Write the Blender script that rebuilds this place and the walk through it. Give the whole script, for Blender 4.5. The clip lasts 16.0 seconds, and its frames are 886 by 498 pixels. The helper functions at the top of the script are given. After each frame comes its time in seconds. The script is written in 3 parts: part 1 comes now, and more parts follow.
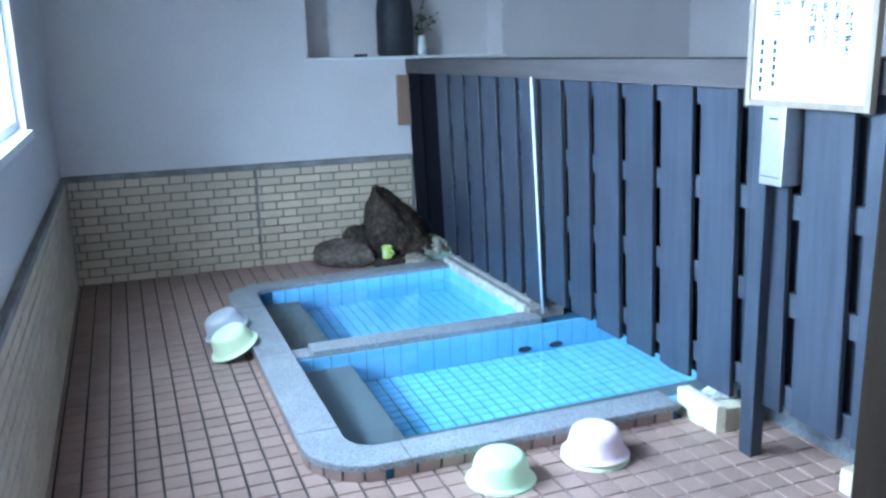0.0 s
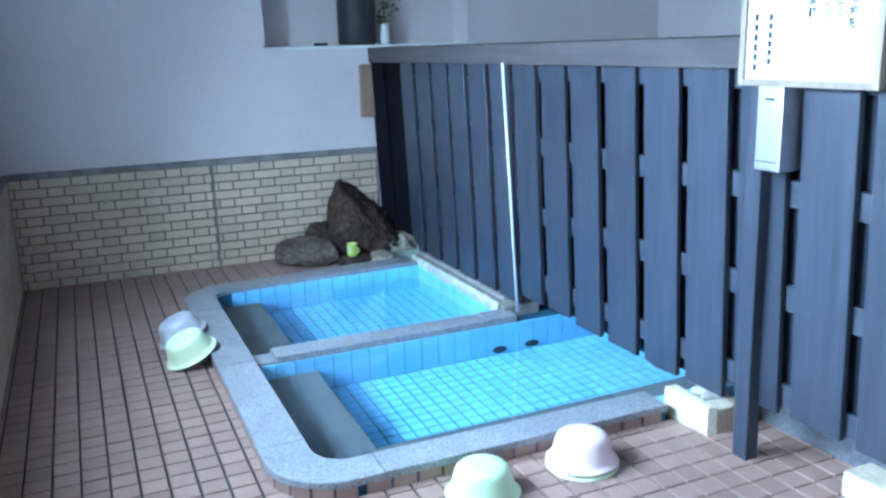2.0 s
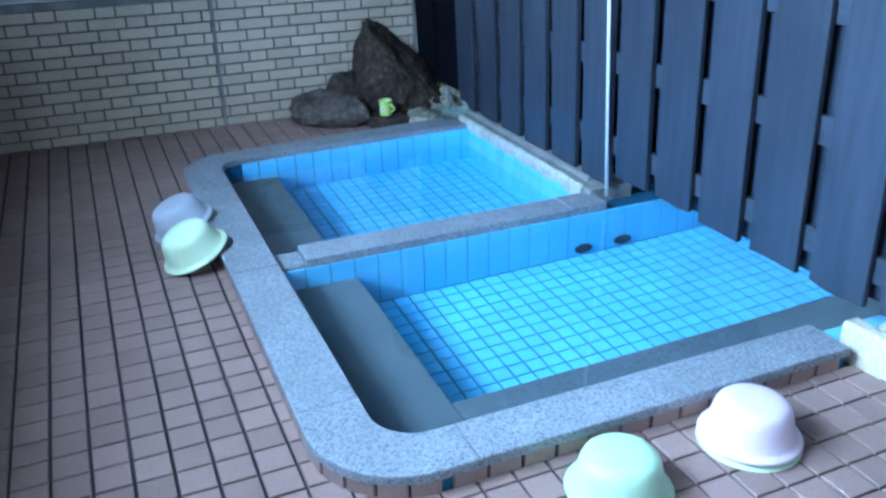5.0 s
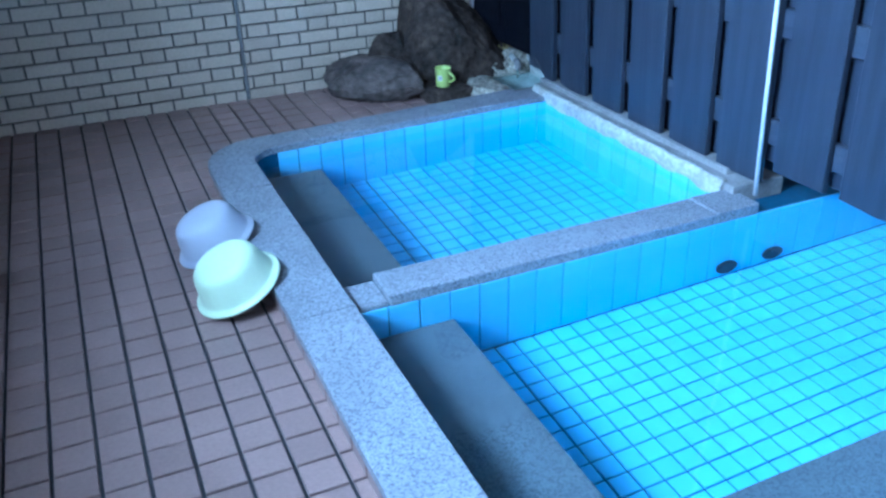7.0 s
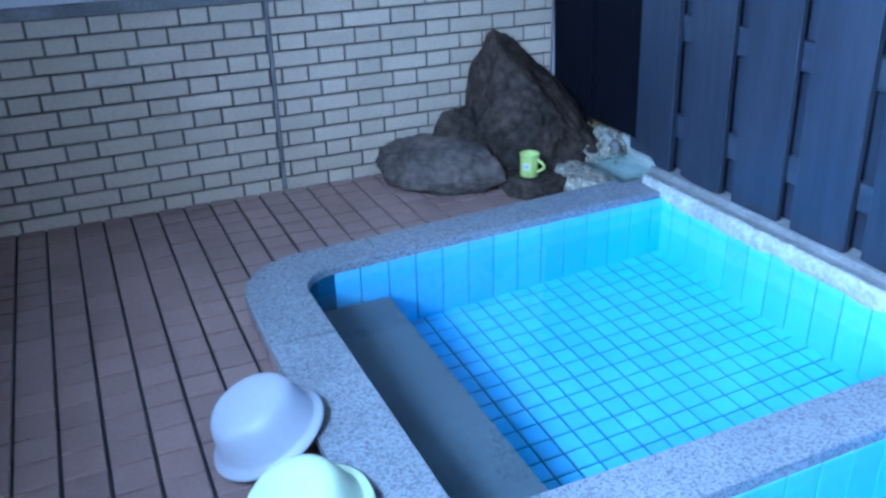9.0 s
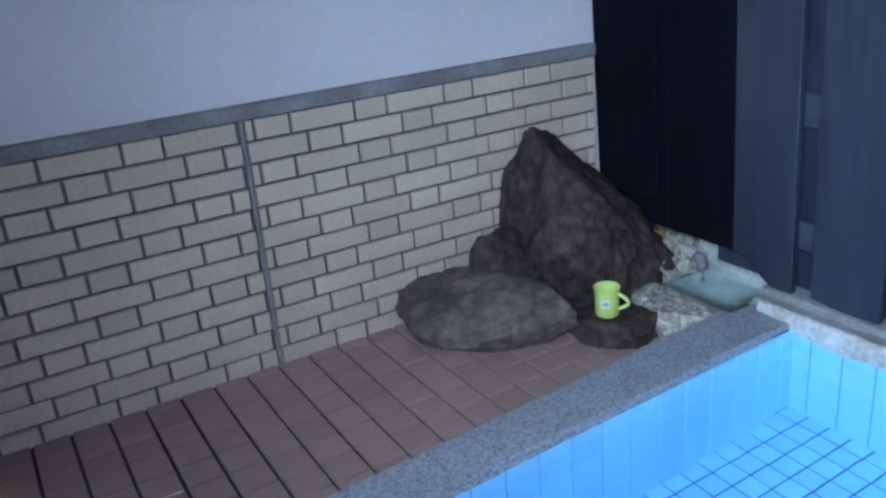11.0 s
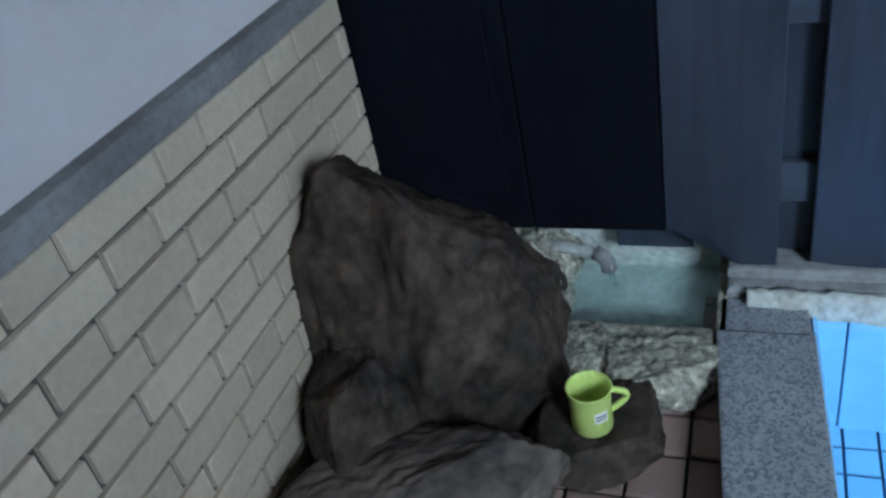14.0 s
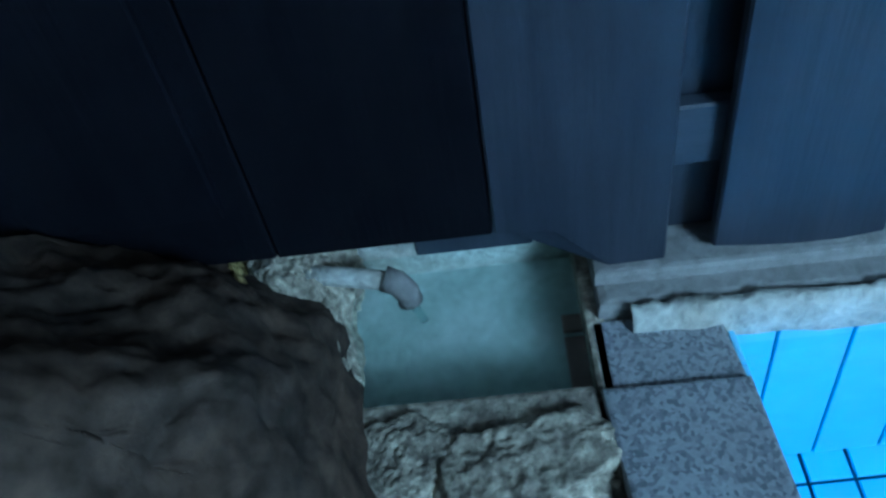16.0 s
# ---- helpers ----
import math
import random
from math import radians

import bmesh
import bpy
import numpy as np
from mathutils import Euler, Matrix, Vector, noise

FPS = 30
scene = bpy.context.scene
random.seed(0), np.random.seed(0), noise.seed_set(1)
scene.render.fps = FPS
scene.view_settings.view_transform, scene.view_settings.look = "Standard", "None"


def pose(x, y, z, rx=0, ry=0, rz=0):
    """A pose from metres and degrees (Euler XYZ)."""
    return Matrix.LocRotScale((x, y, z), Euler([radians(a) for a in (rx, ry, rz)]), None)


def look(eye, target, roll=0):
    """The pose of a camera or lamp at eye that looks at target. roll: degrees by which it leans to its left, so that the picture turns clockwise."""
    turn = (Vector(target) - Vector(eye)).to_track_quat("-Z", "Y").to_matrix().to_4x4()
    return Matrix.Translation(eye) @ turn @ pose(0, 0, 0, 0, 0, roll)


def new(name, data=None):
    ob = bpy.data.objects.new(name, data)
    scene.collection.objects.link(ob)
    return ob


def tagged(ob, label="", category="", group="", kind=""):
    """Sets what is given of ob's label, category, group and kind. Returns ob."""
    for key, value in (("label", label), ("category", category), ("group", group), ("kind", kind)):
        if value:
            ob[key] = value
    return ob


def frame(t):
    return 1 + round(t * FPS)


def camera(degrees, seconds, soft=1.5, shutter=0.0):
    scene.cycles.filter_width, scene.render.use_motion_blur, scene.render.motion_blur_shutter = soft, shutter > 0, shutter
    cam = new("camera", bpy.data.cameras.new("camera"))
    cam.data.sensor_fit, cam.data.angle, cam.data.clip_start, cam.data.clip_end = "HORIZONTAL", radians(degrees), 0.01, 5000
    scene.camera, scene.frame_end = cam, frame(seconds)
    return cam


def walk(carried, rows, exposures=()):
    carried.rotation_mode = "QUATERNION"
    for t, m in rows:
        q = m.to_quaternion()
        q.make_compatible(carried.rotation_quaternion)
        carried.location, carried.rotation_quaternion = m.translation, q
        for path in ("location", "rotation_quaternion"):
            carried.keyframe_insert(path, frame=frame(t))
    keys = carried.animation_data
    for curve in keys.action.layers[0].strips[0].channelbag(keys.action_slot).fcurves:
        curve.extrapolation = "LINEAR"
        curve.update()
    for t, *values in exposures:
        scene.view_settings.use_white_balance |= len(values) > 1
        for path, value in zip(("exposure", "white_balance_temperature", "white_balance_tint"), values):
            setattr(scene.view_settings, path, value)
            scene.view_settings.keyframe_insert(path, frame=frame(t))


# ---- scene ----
cam = camera(56.0, 16.0, soft=2.6)
PATH = [
    (0, (-2.212, -6.546, 1.64), (-1.523, -4.726, 1.177), -1.4),
    (0.5, (-2.22, -6.55, 1.637), (-1.493, -4.732, 1.227), -0.5),
    (1, (-2.218, -6.538, 1.638), (-1.478, -4.726, 1.228), -0.3),
    (1.5, (-2.213, -6.467, 1.615), (-1.452, -4.665, 1.2), -0.9),
    (2, (-2.164, -6.304, 1.58), (-1.392, -4.521, 1.107), -1.7),
    (2.5, (-2.104, -6.136, 1.6), (-1.307, -4.381, 1.068), -2.7),
    (3, (-2.089, -5.96, 1.582), (-1.199, -4.256, 1.03), -2.4),
    (3.5, (-2.094, -5.773, 1.582), (-1.094, -4.148, 0.983), -3.0),
    (4, (-2.05, -5.594, 1.533), (-1.047, -3.99, 0.884), -2.1),
    (4.5, (-2.023, -5.418, 1.517), (-1.197, -3.756, 0.772), -1.6),
    (5, (-2.026, -5.225, 1.453), (-1.317, -3.55, 0.62), -1.2),
    (7.5, (-2.06, -4.037, 1.288), (-1.352, -2.416, 0.354), -1.7),
    (8, (-2.061, -3.801, 1.25), (-1.338, -2.166, 0.355), -0.1),
    (8.5, (-2.04, -3.544, 1.241), (-1.357, -1.901, 0.328), -0.9),
    (9, (-2.02, -3.293, 1.243), (-1.28, -1.636, 0.402), -1.2),
    (9.5, (-1.987, -3.06, 1.249), (-1.206, -1.409, 0.434), -1.3),
    (10, (-1.971, -2.823, 1.224), (-1.149, -1.147, 0.505), -2.6),
    (12.5, (-1.827, -1.481, 1.269), (-0.668, -0.121, 0.369), -8.6),
    (13, (-1.741, -1.219, 1.295), (-0.441, -0.083, 0.285), -8.3),
    (13.5, (-1.597, -0.986, 1.246), (-0.18, -0.023, 0.213), -12.1),
    (14, (-1.431, -0.792, 1.211), (0.087, -0.091, 0.114), -12.4),
    (14.5, (-1.259, -0.674, 1.168), (0.296, -0.232, -0.009), -14.0),
    (15, (-1.033, -0.642, 1.092), (0.472, -0.35, -0.192), -11.4),
    (15.5, (-0.855, -0.642, 1.029), (0.613, -0.45, -0.315), -11.2),
    (16, (-0.695, -0.631, 0.948), (0.704, -0.477, -0.473), -10.8),
]
EXPOSURES = [(0, 0.3, 5900, 16), (4.0, 0.1, 5450, 15), (5.2, -0.1, 5100, 15), (7.5, 0.15, 4750, 18), (9.5, 0.22, 4800, 24), (10.5, 0.1, 5300, 26), (12.3, -0.42, 7300, 32), (13.2, -0.42, 7200, 30), (14.5, -0.35, 5950, 13), (16.0, -0.4, 5100, 2)]
walk(cam, [(t, look(eye, target, roll)) for t, eye, target, roll in PATH], EXPOSURES)

# daylight
world = bpy.data.worlds.new("sky")
scene.world = world
world.use_nodes = True
wn = world.node_tree
sky = wn.nodes.new("ShaderNodeTexSky")
sky.sky_type = 'NISHITA'
sky.sun_disc = False
sky.sun_elevation = radians(50)
sky.sun_rotation = radians(200)
wn.links.new(sky.outputs[0], wn.nodes["Background"].inputs[0])
wn.nodes["Background"].inputs[1].default_value = 0.06

sun_data = bpy.data.lights.new("sun", 'SUN')
sun_data.energy = 2.0
sun_data.angle = radians(0.5)
sun_data.color = (1.0, 0.95, 0.88)
sun = new("sun", sun_data)
sun.matrix_world = look((0, 0, 10), (-3.0, 6.0, 0))

WIN_Y0, WIN_Y1, WIN_Z0, WIN_Z1 = -6.05, -1.87, 1.29, 2.42
lamp_data = bpy.data.lights.new("window_daylight", 'AREA')
lamp_data.shape = 'RECTANGLE'
lamp_data.size = 2.6
lamp_data.size_y = 1.5
lamp_data.energy = 640
lamp_data.color = (0.56, 0.83, 1.0)
lamp = new("window_daylight", lamp_data)
lamp.matrix_world = look((-3.7, -3.55, 2.4), (0.0, -6.2, 0.2))

# ---------- materials ----------


def mat(name, base, rough=0.5, metal=0.0, var=0.15, scale=4.0, fine=60.0, bump=0.1, bump_scale=80.0,
        second=None, spots=0.5, per_piece=0.0, spec=0.5, trans=0.0, ior=1.45, sss=0.0):
    """Surface with colour change at two scales, per-piece change, and a fine relief."""
    m = bpy.data.materials.new(name)
    m.use_nodes = True
    nt = m.node_tree
    N, L = nt.nodes, nt.links
    b = N["Principled BSDF"]
    b.inputs["Roughness"].default_value = rough
    b.inputs["Metallic"].default_value = metal
    b.inputs["Specular IOR Level"].default_value = spec
    b.inputs["IOR"].default_value = ior
    b.inputs["Transmission Weight"].default_value = trans
    if sss:
        b.inputs["Subsurface Weight"].default_value = sss
        b.inputs["Subsurface Radius"].default_value = (0.01, 0.01, 0.01)
    tc = N.new("ShaderNodeTexCoord")
    geo = N.new("ShaderNodeNewGeometry")
    big = N.new("ShaderNodeTexNoise")
    big.inputs["Scale"].default_value = scale
    big.inputs["Detail"].default_value = 5
    L.new(geo.outputs["Position"], big.inputs["Vector"])
    small = N.new("ShaderNodeTexNoise")
    small.inputs["Scale"].default_value = fine
    small.inputs["Detail"].default_value = 3
    L.new(geo.outputs["Position"], small.inputs["Vector"])
    second = second or tuple(c * 0.6 for c in base)
    mix = N.new("ShaderNodeMix")
    mix.data_type = 'RGBA'
    mix.inputs[6].default_value = (*base, 1)
    mix.inputs[7].default_value = (*second, 1)
    ramp = N.new("ShaderNodeMapRange")
    ramp.inputs[1].default_value = 0.35
    ramp.inputs[2].default_value = 0.7
    ramp.inputs[4].default_value = spots
    L.new(big.outputs[0], ramp.inputs[0])
    L.new(ramp.outputs[0], mix.inputs[0])
    hsv = N.new("ShaderNodeHueSaturation")
    val = N.new("ShaderNodeMapRange")
    val.inputs[1].default_value, val.inputs[2].default_value = 0.3, 0.7
    val.inputs[3].default_value, val.inputs[4].default_value = 1 - var, 1 + var
    L.new(small.outputs[0], val.inputs[0])
    last = val.outputs[0]
    if per_piece:
        info = N.new("ShaderNodeObjectInfo")
        add = N.new("ShaderNodeMath")
        add.operation = 'ADD'
        L.new(info.outputs["Random"], add.inputs[0])
        L.new(geo.outputs["Random Per Island"], add.inputs[1])
        fr = N.new("ShaderNodeMath")
        fr.operation = 'FRACT'
        L.new(add.outputs[0], fr.inputs[0])
        mr = N.new("ShaderNodeMapRange")
        mr.inputs[3].default_value, mr.inputs[4].default_value = 1 - per_piece, 1 + per_piece
        L.new(fr.outputs[0], mr.inputs[0])
        mul = N.new("ShaderNodeMath")
        mul.operation = 'MULTIPLY'
        L.new(last, mul.inputs[0])
        L.new(mr.outputs[0], mul.inputs[1])
        last = mul.outputs[0]
    L.new(last, hsv.inputs["Value"])
    L.new(mix.outputs[2], hsv.inputs["Color"])
    L.new(hsv.outputs[0], b.inputs["Base Color"])
    if bump:
        bn = N.new("ShaderNodeTexNoise")
        bn.inputs["Scale"].default_value = bump_scale
        bn.inputs["Detail"].default_value = 6
        L.new(geo.outputs["Position"], bn.inputs["Vector"])
        bp = N.new("ShaderNodeBump")
        bp.inputs["Strength"].default_value = bump
        bp.inputs["Distance"].default_value = 0.01
        L.new(bn.outputs[0], bp.inputs["Height"])
        L.new(bp.outputs[0], b.inputs["Normal"])
    return m


def granite_mat(name, light, dark, rough=0.45):
    m = mat(name, light, rough, var=0.1, scale=6, fine=160, bump=0.12, bump_scale=200, second=tuple(c * 0.62 for c in light))
    nt = m.node_tree
    N, L = nt.nodes, nt.links
    b = N["Principled BSDF"]
    old = b.inputs["Base Color"].links[0].from_socket
    geo = N.new("ShaderNodeNewGeometry")
    vor = N.new("ShaderNodeTexVoronoi")
    vor.inputs["Scale"].default_value = 195
    L.new(geo.outputs["Position"], vor.inputs["Vector"])
    sep = N.new("ShaderNodeSeparateColor")
    L.new(vor.outputs["Color"], sep.inputs[0])
    mr = N.new("ShaderNodeMapRange")
    mr.inputs[1].default_value, mr.inputs[2].default_value = 0.36, 0.95
    L.new(sep.outputs[0], mr.inputs[0])
    mx = N.new("ShaderNodeMix")
    mx.data_type = 'RGBA'
    L.new(mr.outputs[0], mx.inputs[0])
    L.new(old, mx.inputs[6])
    mx.inputs[7].default_value = (*dark, 1)
    L.new(mx.outputs[2], b.inputs["Base Color"])
    return m


def wood_mat(name, base, second, rough=0.6, along=(14, 14, 0.9), spots=0.7, spec=0.22):
    m = mat(name, base, rough, var=0.12, scale=2, fine=90, bump=0.0, second=second, spots=spots, per_piece=0.12, spec=spec)
    nt = m.node_tree
    N, L = nt.nodes, nt.links
    b = N["Principled BSDF"]
    geo = N.new("ShaderNodeNewGeometry")
    mp = N.new("ShaderNodeMapping")
    mp.inputs["Scale"].default_value = along
    L.new(geo.outputs["Position"], mp.inputs["Vector"])
    for nd in [n for n in N if n.type == 'TEX_NOISE']:
        for lk in list(nd.inputs["Vector"].links):
            L.remove(lk)
        L.new(mp.outputs[0], nd.inputs["Vector"])
    gr = N.new("ShaderNodeTexNoise")
    gr.inputs["Scale"].default_value = 8
    gr.inputs["Detail"].default_value = 6
    L.new(mp.outputs[0], gr.inputs["Vector"])
    bp = N.new("ShaderNodeBump")
    bp.inputs["Strength"].default_value = 0.25
    bp.inputs["Distance"].default_value = 0.004
    L.new(gr.outputs[0], bp.inputs["Height"])
    L.new(bp.outputs[0], b.inputs["Normal"])
    return m


M_PLASTER = mat("painted_plaster", (0.66, 0.605, 0.61), 0.85, var=0.03, scale=1.6, fine=40, bump=0.06, bump_scale=60, second=(0.58, 0.53, 0.53), spots=0.6)
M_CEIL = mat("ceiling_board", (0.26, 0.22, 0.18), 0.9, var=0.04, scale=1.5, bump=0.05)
M_BRICK = mat("buff_brick_tile", (0.57, 0.455, 0.345), 0.55, var=0.08, scale=3, fine=70, bump=0.1, bump_scale=120, second=(0.47, 0.37, 0.275), spots=0.6, per_piece=0.09)
M_MORTAR = mat("dark_mortar", (0.115, 0.10, 0.088), 0.9, var=0.2, scale=9, fine=50, bump=0.3, second=(0.20, 0.175, 0.15))
M_TRIM = mat("grey_weathered_trim", (0.17, 0.155, 0.15), 0.7, var=0.15, scale=7, fine=80, second=(0.32, 0.31, 0.31), spots=0.7, bump=0.2)
M_TILE = mat("brown_pink_floor_tile", (0.33, 0.21, 0.178), 0.42, var=0.07, scale=1.4, fine=90, bump=0.07, bump_scale=140, second=(0.22, 0.14, 0.12), spots=0.6, per_piece=0.10)
M_GROUT = mat("dark_floor_grout", (0.028, 0.026, 0.028), 0.8, var=0.2, scale=5, fine=60, bump=0.2, second=(0.05, 0.045, 0.045))
M_GRANITE = granite_mat("speckled_granite", (0.33, 0.345, 0.375), (0.14, 0.15, 0.17))
M_SEAT = granite_mat("dark_wet_granite", (0.15, 0.16, 0.17), (0.08, 0.09, 0.10))
M_POOL = mat("cyan_pool_tile", (0.25, 0.62, 0.90), 0.25, var=0.05, scale=2.5, fine=30, bump=0.03, second=(0.20, 0.55, 0.85), spots=0.5, per_piece=0.06)
M_POOLGROUT = mat("dark_blue_pool_grout", (0.010, 0.075, 0.14), 0.7, var=0.15, bump=0.1, second=(0.015, 0.10, 0.18))
M_WOOD = wood_mat("dark_stained_fence_wood", (0.024, 0.030, 0.046), (0.044, 0.053, 0.074), 0.40, spec=0.55)
M_RAIL = wood_mat("dark_stained_rail_wood", (0.034, 0.042, 0.060), (0.058, 0.068, 0.090), 0.42, spec=0.5, along=(14, 0.9, 14))
# fence wood again, near black: the corner's shade is put into the colour
M_SHADEWOOD = wood_mat("corner_shade_fence_wood", (0.0035, 0.0038, 0.007), (0.006, 0.0065, 0.010), 0.8, spec=0.08)
M_CAP = wood_mat("weathered_cap_wood", (0.055, 0.047, 0.05), (0.09, 0.078, 0.076), 0.6, along=(14, 0.9, 14))
# brown post wood, base lowered far to carry the shade it stands in
M_POST = wood_mat("shaded_brown_post_wood", (0.013, 0.008, 0.0055), (0.007, 0.0045, 0.0035), 0.8, spec=0.06)
M_FRAME = wood_mat("pale_sign_frame_wood", (0.30, 0.24, 0.19), (0.22, 0.17, 0.14), 0.6)
M_PLAQUE = wood_mat("reddish_plaque_wood", (0.32, 0.20, 0.15), (0.24, 0.15, 0.11), 0.6)
M_ROCK = mat("dark_rock", (0.066, 0.045, 0.034), 0.8, var=0.5, scale=9, fine=30, bump=0.55, bump_scale=22, second=(0.022, 0.018, 0.016), spots=0.9, spec=0.2)
M_ROCK2 = mat("brown_grey_rock", (0.125, 0.092, 0.076), 0.8, var=0.4, scale=8, fine=28, bump=0.55, bump_scale=20, second=(0.045, 0.036, 0.033), spots=0.9)
M_CRUST = mat("mineral_crust", (0.44, 0.40, 0.32), 0.9, var=0.5, scale=22, fine=70, bump=1.0, bump_scale=45, second=(0.13, 0.11, 0.09), spots=0.95)
M_YELLOW = mat("yellow_mineral_crust", (0.42, 0.33, 0.13), 0.85, var=0.3, scale=18, fine=80, bump=1.0, bump_scale=60, second=(0.16, 0.10, 0.04), spots=0.9)
M_LIME = mat("white_lime_deposit", (0.54, 0.56, 0.53), 0.85, var=0.2, scale=12, fine=60, bump=0.7, bump_scale=60, second=(0.35, 0.33, 0.28), spots=0.8)
M_ALGAE = mat("pale_green_stained_stone", (0.52, 0.58, 0.56), 0.8, var=0.15, scale=9, fine=50, bump=0.3, second=(0.30, 0.38, 0.35), spots=0.8)
M_CONC = mat("old_concrete", (0.30, 0.295, 0.29), 0.85, var=0.15, scale=6, fine=60, bump=0.4, bump_scale=60, second=(0.18, 0.175, 0.175), spots=0.8)
M_SILL = mat("grey_blue_weathered_sill", (0.10, 0.11, 0.13), 0.8, var=0.25, scale=7, fine=60, bump=0.5, bump_scale=50, second=(0.24, 0.24, 0.25), spots=0.8)
M_BLOCK = mat("pale_stone_block", (0.66, 0.60, 0.48), 0.8, var=0.12, scale=9, fine=60, bump=0.5, bump_scale=50, second=(0.46, 0.36, 0.24), spots=0.6)
M_METAL = mat("dull_steel_sheet", (0.55, 0.56, 0.58), 0.38, metal=0.9, var=0.06, scale=5, bump=0.05, second=(0.42, 0.42, 0.44))
M_WHITE = mat("white_enamel", (0.80, 0.80, 0.80), 0.4, var=0.02, bump=0.02, second=(0.72, 0.72, 0.72))
M_PAPER = mat("white_sign_board", (0.85, 0.85, 0.84), 0.6, var=0.02, bump=0.02, second=(0.80, 0.80, 0.78))
M_INK = mat("black_ink", (0.03, 0.03, 0.035), 0.7, var=0.1, bump=0.0)
M_GREEN = mat("pale_green_plastic", (0.55, 0.74, 0.50), 0.35, var=0.02, scale=8, bump=0.02, second=(0.50, 0.69, 0.45), sss=0.2)
M_LIMEP = mat("yellow_green_plastic", (0.66, 0.76, 0.52), 0.35, var=0.02, scale=8, bump=0.02, second=(0.60, 0.71, 0.46), sss=0.2)
M_PINK = mat("pale_pink_plastic", (0.80, 0.62, 0.66), 0.35, var=0.02, scale=8, bump=0.02, second=(0.76, 0.57, 0.62), sss=0.2)
M_CLEAR = mat("milky_plastic", (0.66, 0.67, 0.74), 0.32, var=0.02, scale=8, bump=0.02, second=(0.62, 0.63, 0.70), trans=0.35, sss=0.1)
M_CUP = mat("lime_green_plastic", (0.58, 0.70, 0.20), 0.35, var=0.03, scale=12, bump=0.02, second=(0.53, 0.64, 0.18), sss=0.15)
M_BLACK = mat("black_jar_glaze", (0.02, 0.022, 0.028), 0.55, var=0.2, scale=9, bump=0.2, second=(0.04, 0.042, 0.05))
M_LEAF = mat("dark_green_leaf", (0.06, 0.10, 0.04), 0.5, var=0.25, scale=20, bump=0.05, second=(0.09, 0.10, 0.03), per_piece=0.25)
M_RUBBER = mat("dark_grille", (0.02, 0.03, 0.04), 0.6, var=0.1, bump=0.05)


def water_mat(name, tint, rough=0.0):
    m = bpy.data.materials.new(name)
    m.use_nodes = True
    nt = m.node_tree
    N, L = nt.nodes, nt.links
    N.remove(N["Principled BSDF"])
    g = N.new("ShaderNodeBsdfGlass")
    g.inputs["Color"].default_value = (*tint, 1)
    g.inputs["IOR"].default_value = 1.33
    g.inputs["Roughness"].default_value = rough
    geo = N.new("ShaderNodeNewGeometry")
    nz = N.new("ShaderNodeTexNoise")
    nz.inputs["Scale"].default_value = 9
    L.new(geo.outputs["Position"], nz.inputs["Vector"])
    bp = N.new("ShaderNodeBump")
    bp.inputs["Strength"].default_value = 0.06
    bp.inputs["Distance"].default_value = 0.01
    L.new(nz.outputs[0], bp.inputs["Height"])
    L.new(bp.outputs[0], g.inputs["Normal"])
    L.new(g.outputs[0], N["Material Output"].inputs["Surface"])
    return m


M_WATER = water_mat("clear_bath_water", (0.86, 0.97, 1.0))
M_SPRING = water_mat("cloudy_spring_water", (0.85, 0.93, 0.92), 0.2)
M_GLASS = bpy.data.materials.new("window_glass")
M_GLASS.use_nodes = True
gb = M_GLASS.node_tree.nodes["Principled BSDF"]
gb.inputs["Base Color"].default_value = (0.95, 0.97, 1, 1)
gb.inputs["Transmission Weight"].default_value = 1
gb.inputs["Roughness"].default_value = 0.02
gb.inputs["IOR"].default_value = 1.45

# ---------- mesh helpers ----------


def empty(name, loc=(0, 0, 0), m=None):
    ob = new(name)
    ob.empty_display_size = 0.1
    ob.matrix_world = m if m is not None else Matrix.Translation(loc)
    return ob


def part(name, bm, material, parent=None, label="", smooth=False, at=None):
    me = bpy.data.meshes.new(name)
    bm.to_mesh(me)
    bm.free()
    me.materials.append(material)
    if smooth:
        me.shade_smooth()
    ob = new(name, me)
    if parent is not None:
        ob.parent = parent
    if at is not None:
        ob.matrix_basis = at
    if label:
        ob["label"] = label
    return ob


def add_box(bm, x0, x1, y0, y1, z0, z1, bevel=0.0, seg=2):
    r = bmesh.ops.create_cube(bm, size=1.0)
    vs = r["verts"]
    bmesh.ops.scale(bm, verts=vs, vec=(x1 - x0, y1 - y0, z1 - z0))
    bmesh.ops.translate(bm, verts=vs, vec=((x0 + x1) / 2, (y0 + y1) / 2, (z0 + z1) / 2))
    if bevel:
        es = list({e for v in vs for e in v.link_edges})
        bmesh.ops.bevel(bm, geom=es, offset=bevel, segments=seg, affect='EDGES', profile=0.6)
    return bm


def box(x0, x1, y0, y1, z0, z1, bevel=0.0, seg=2):
    return add_box(bmesh.new(), x0, x1, y0, y1, z0, z1, bevel, seg)


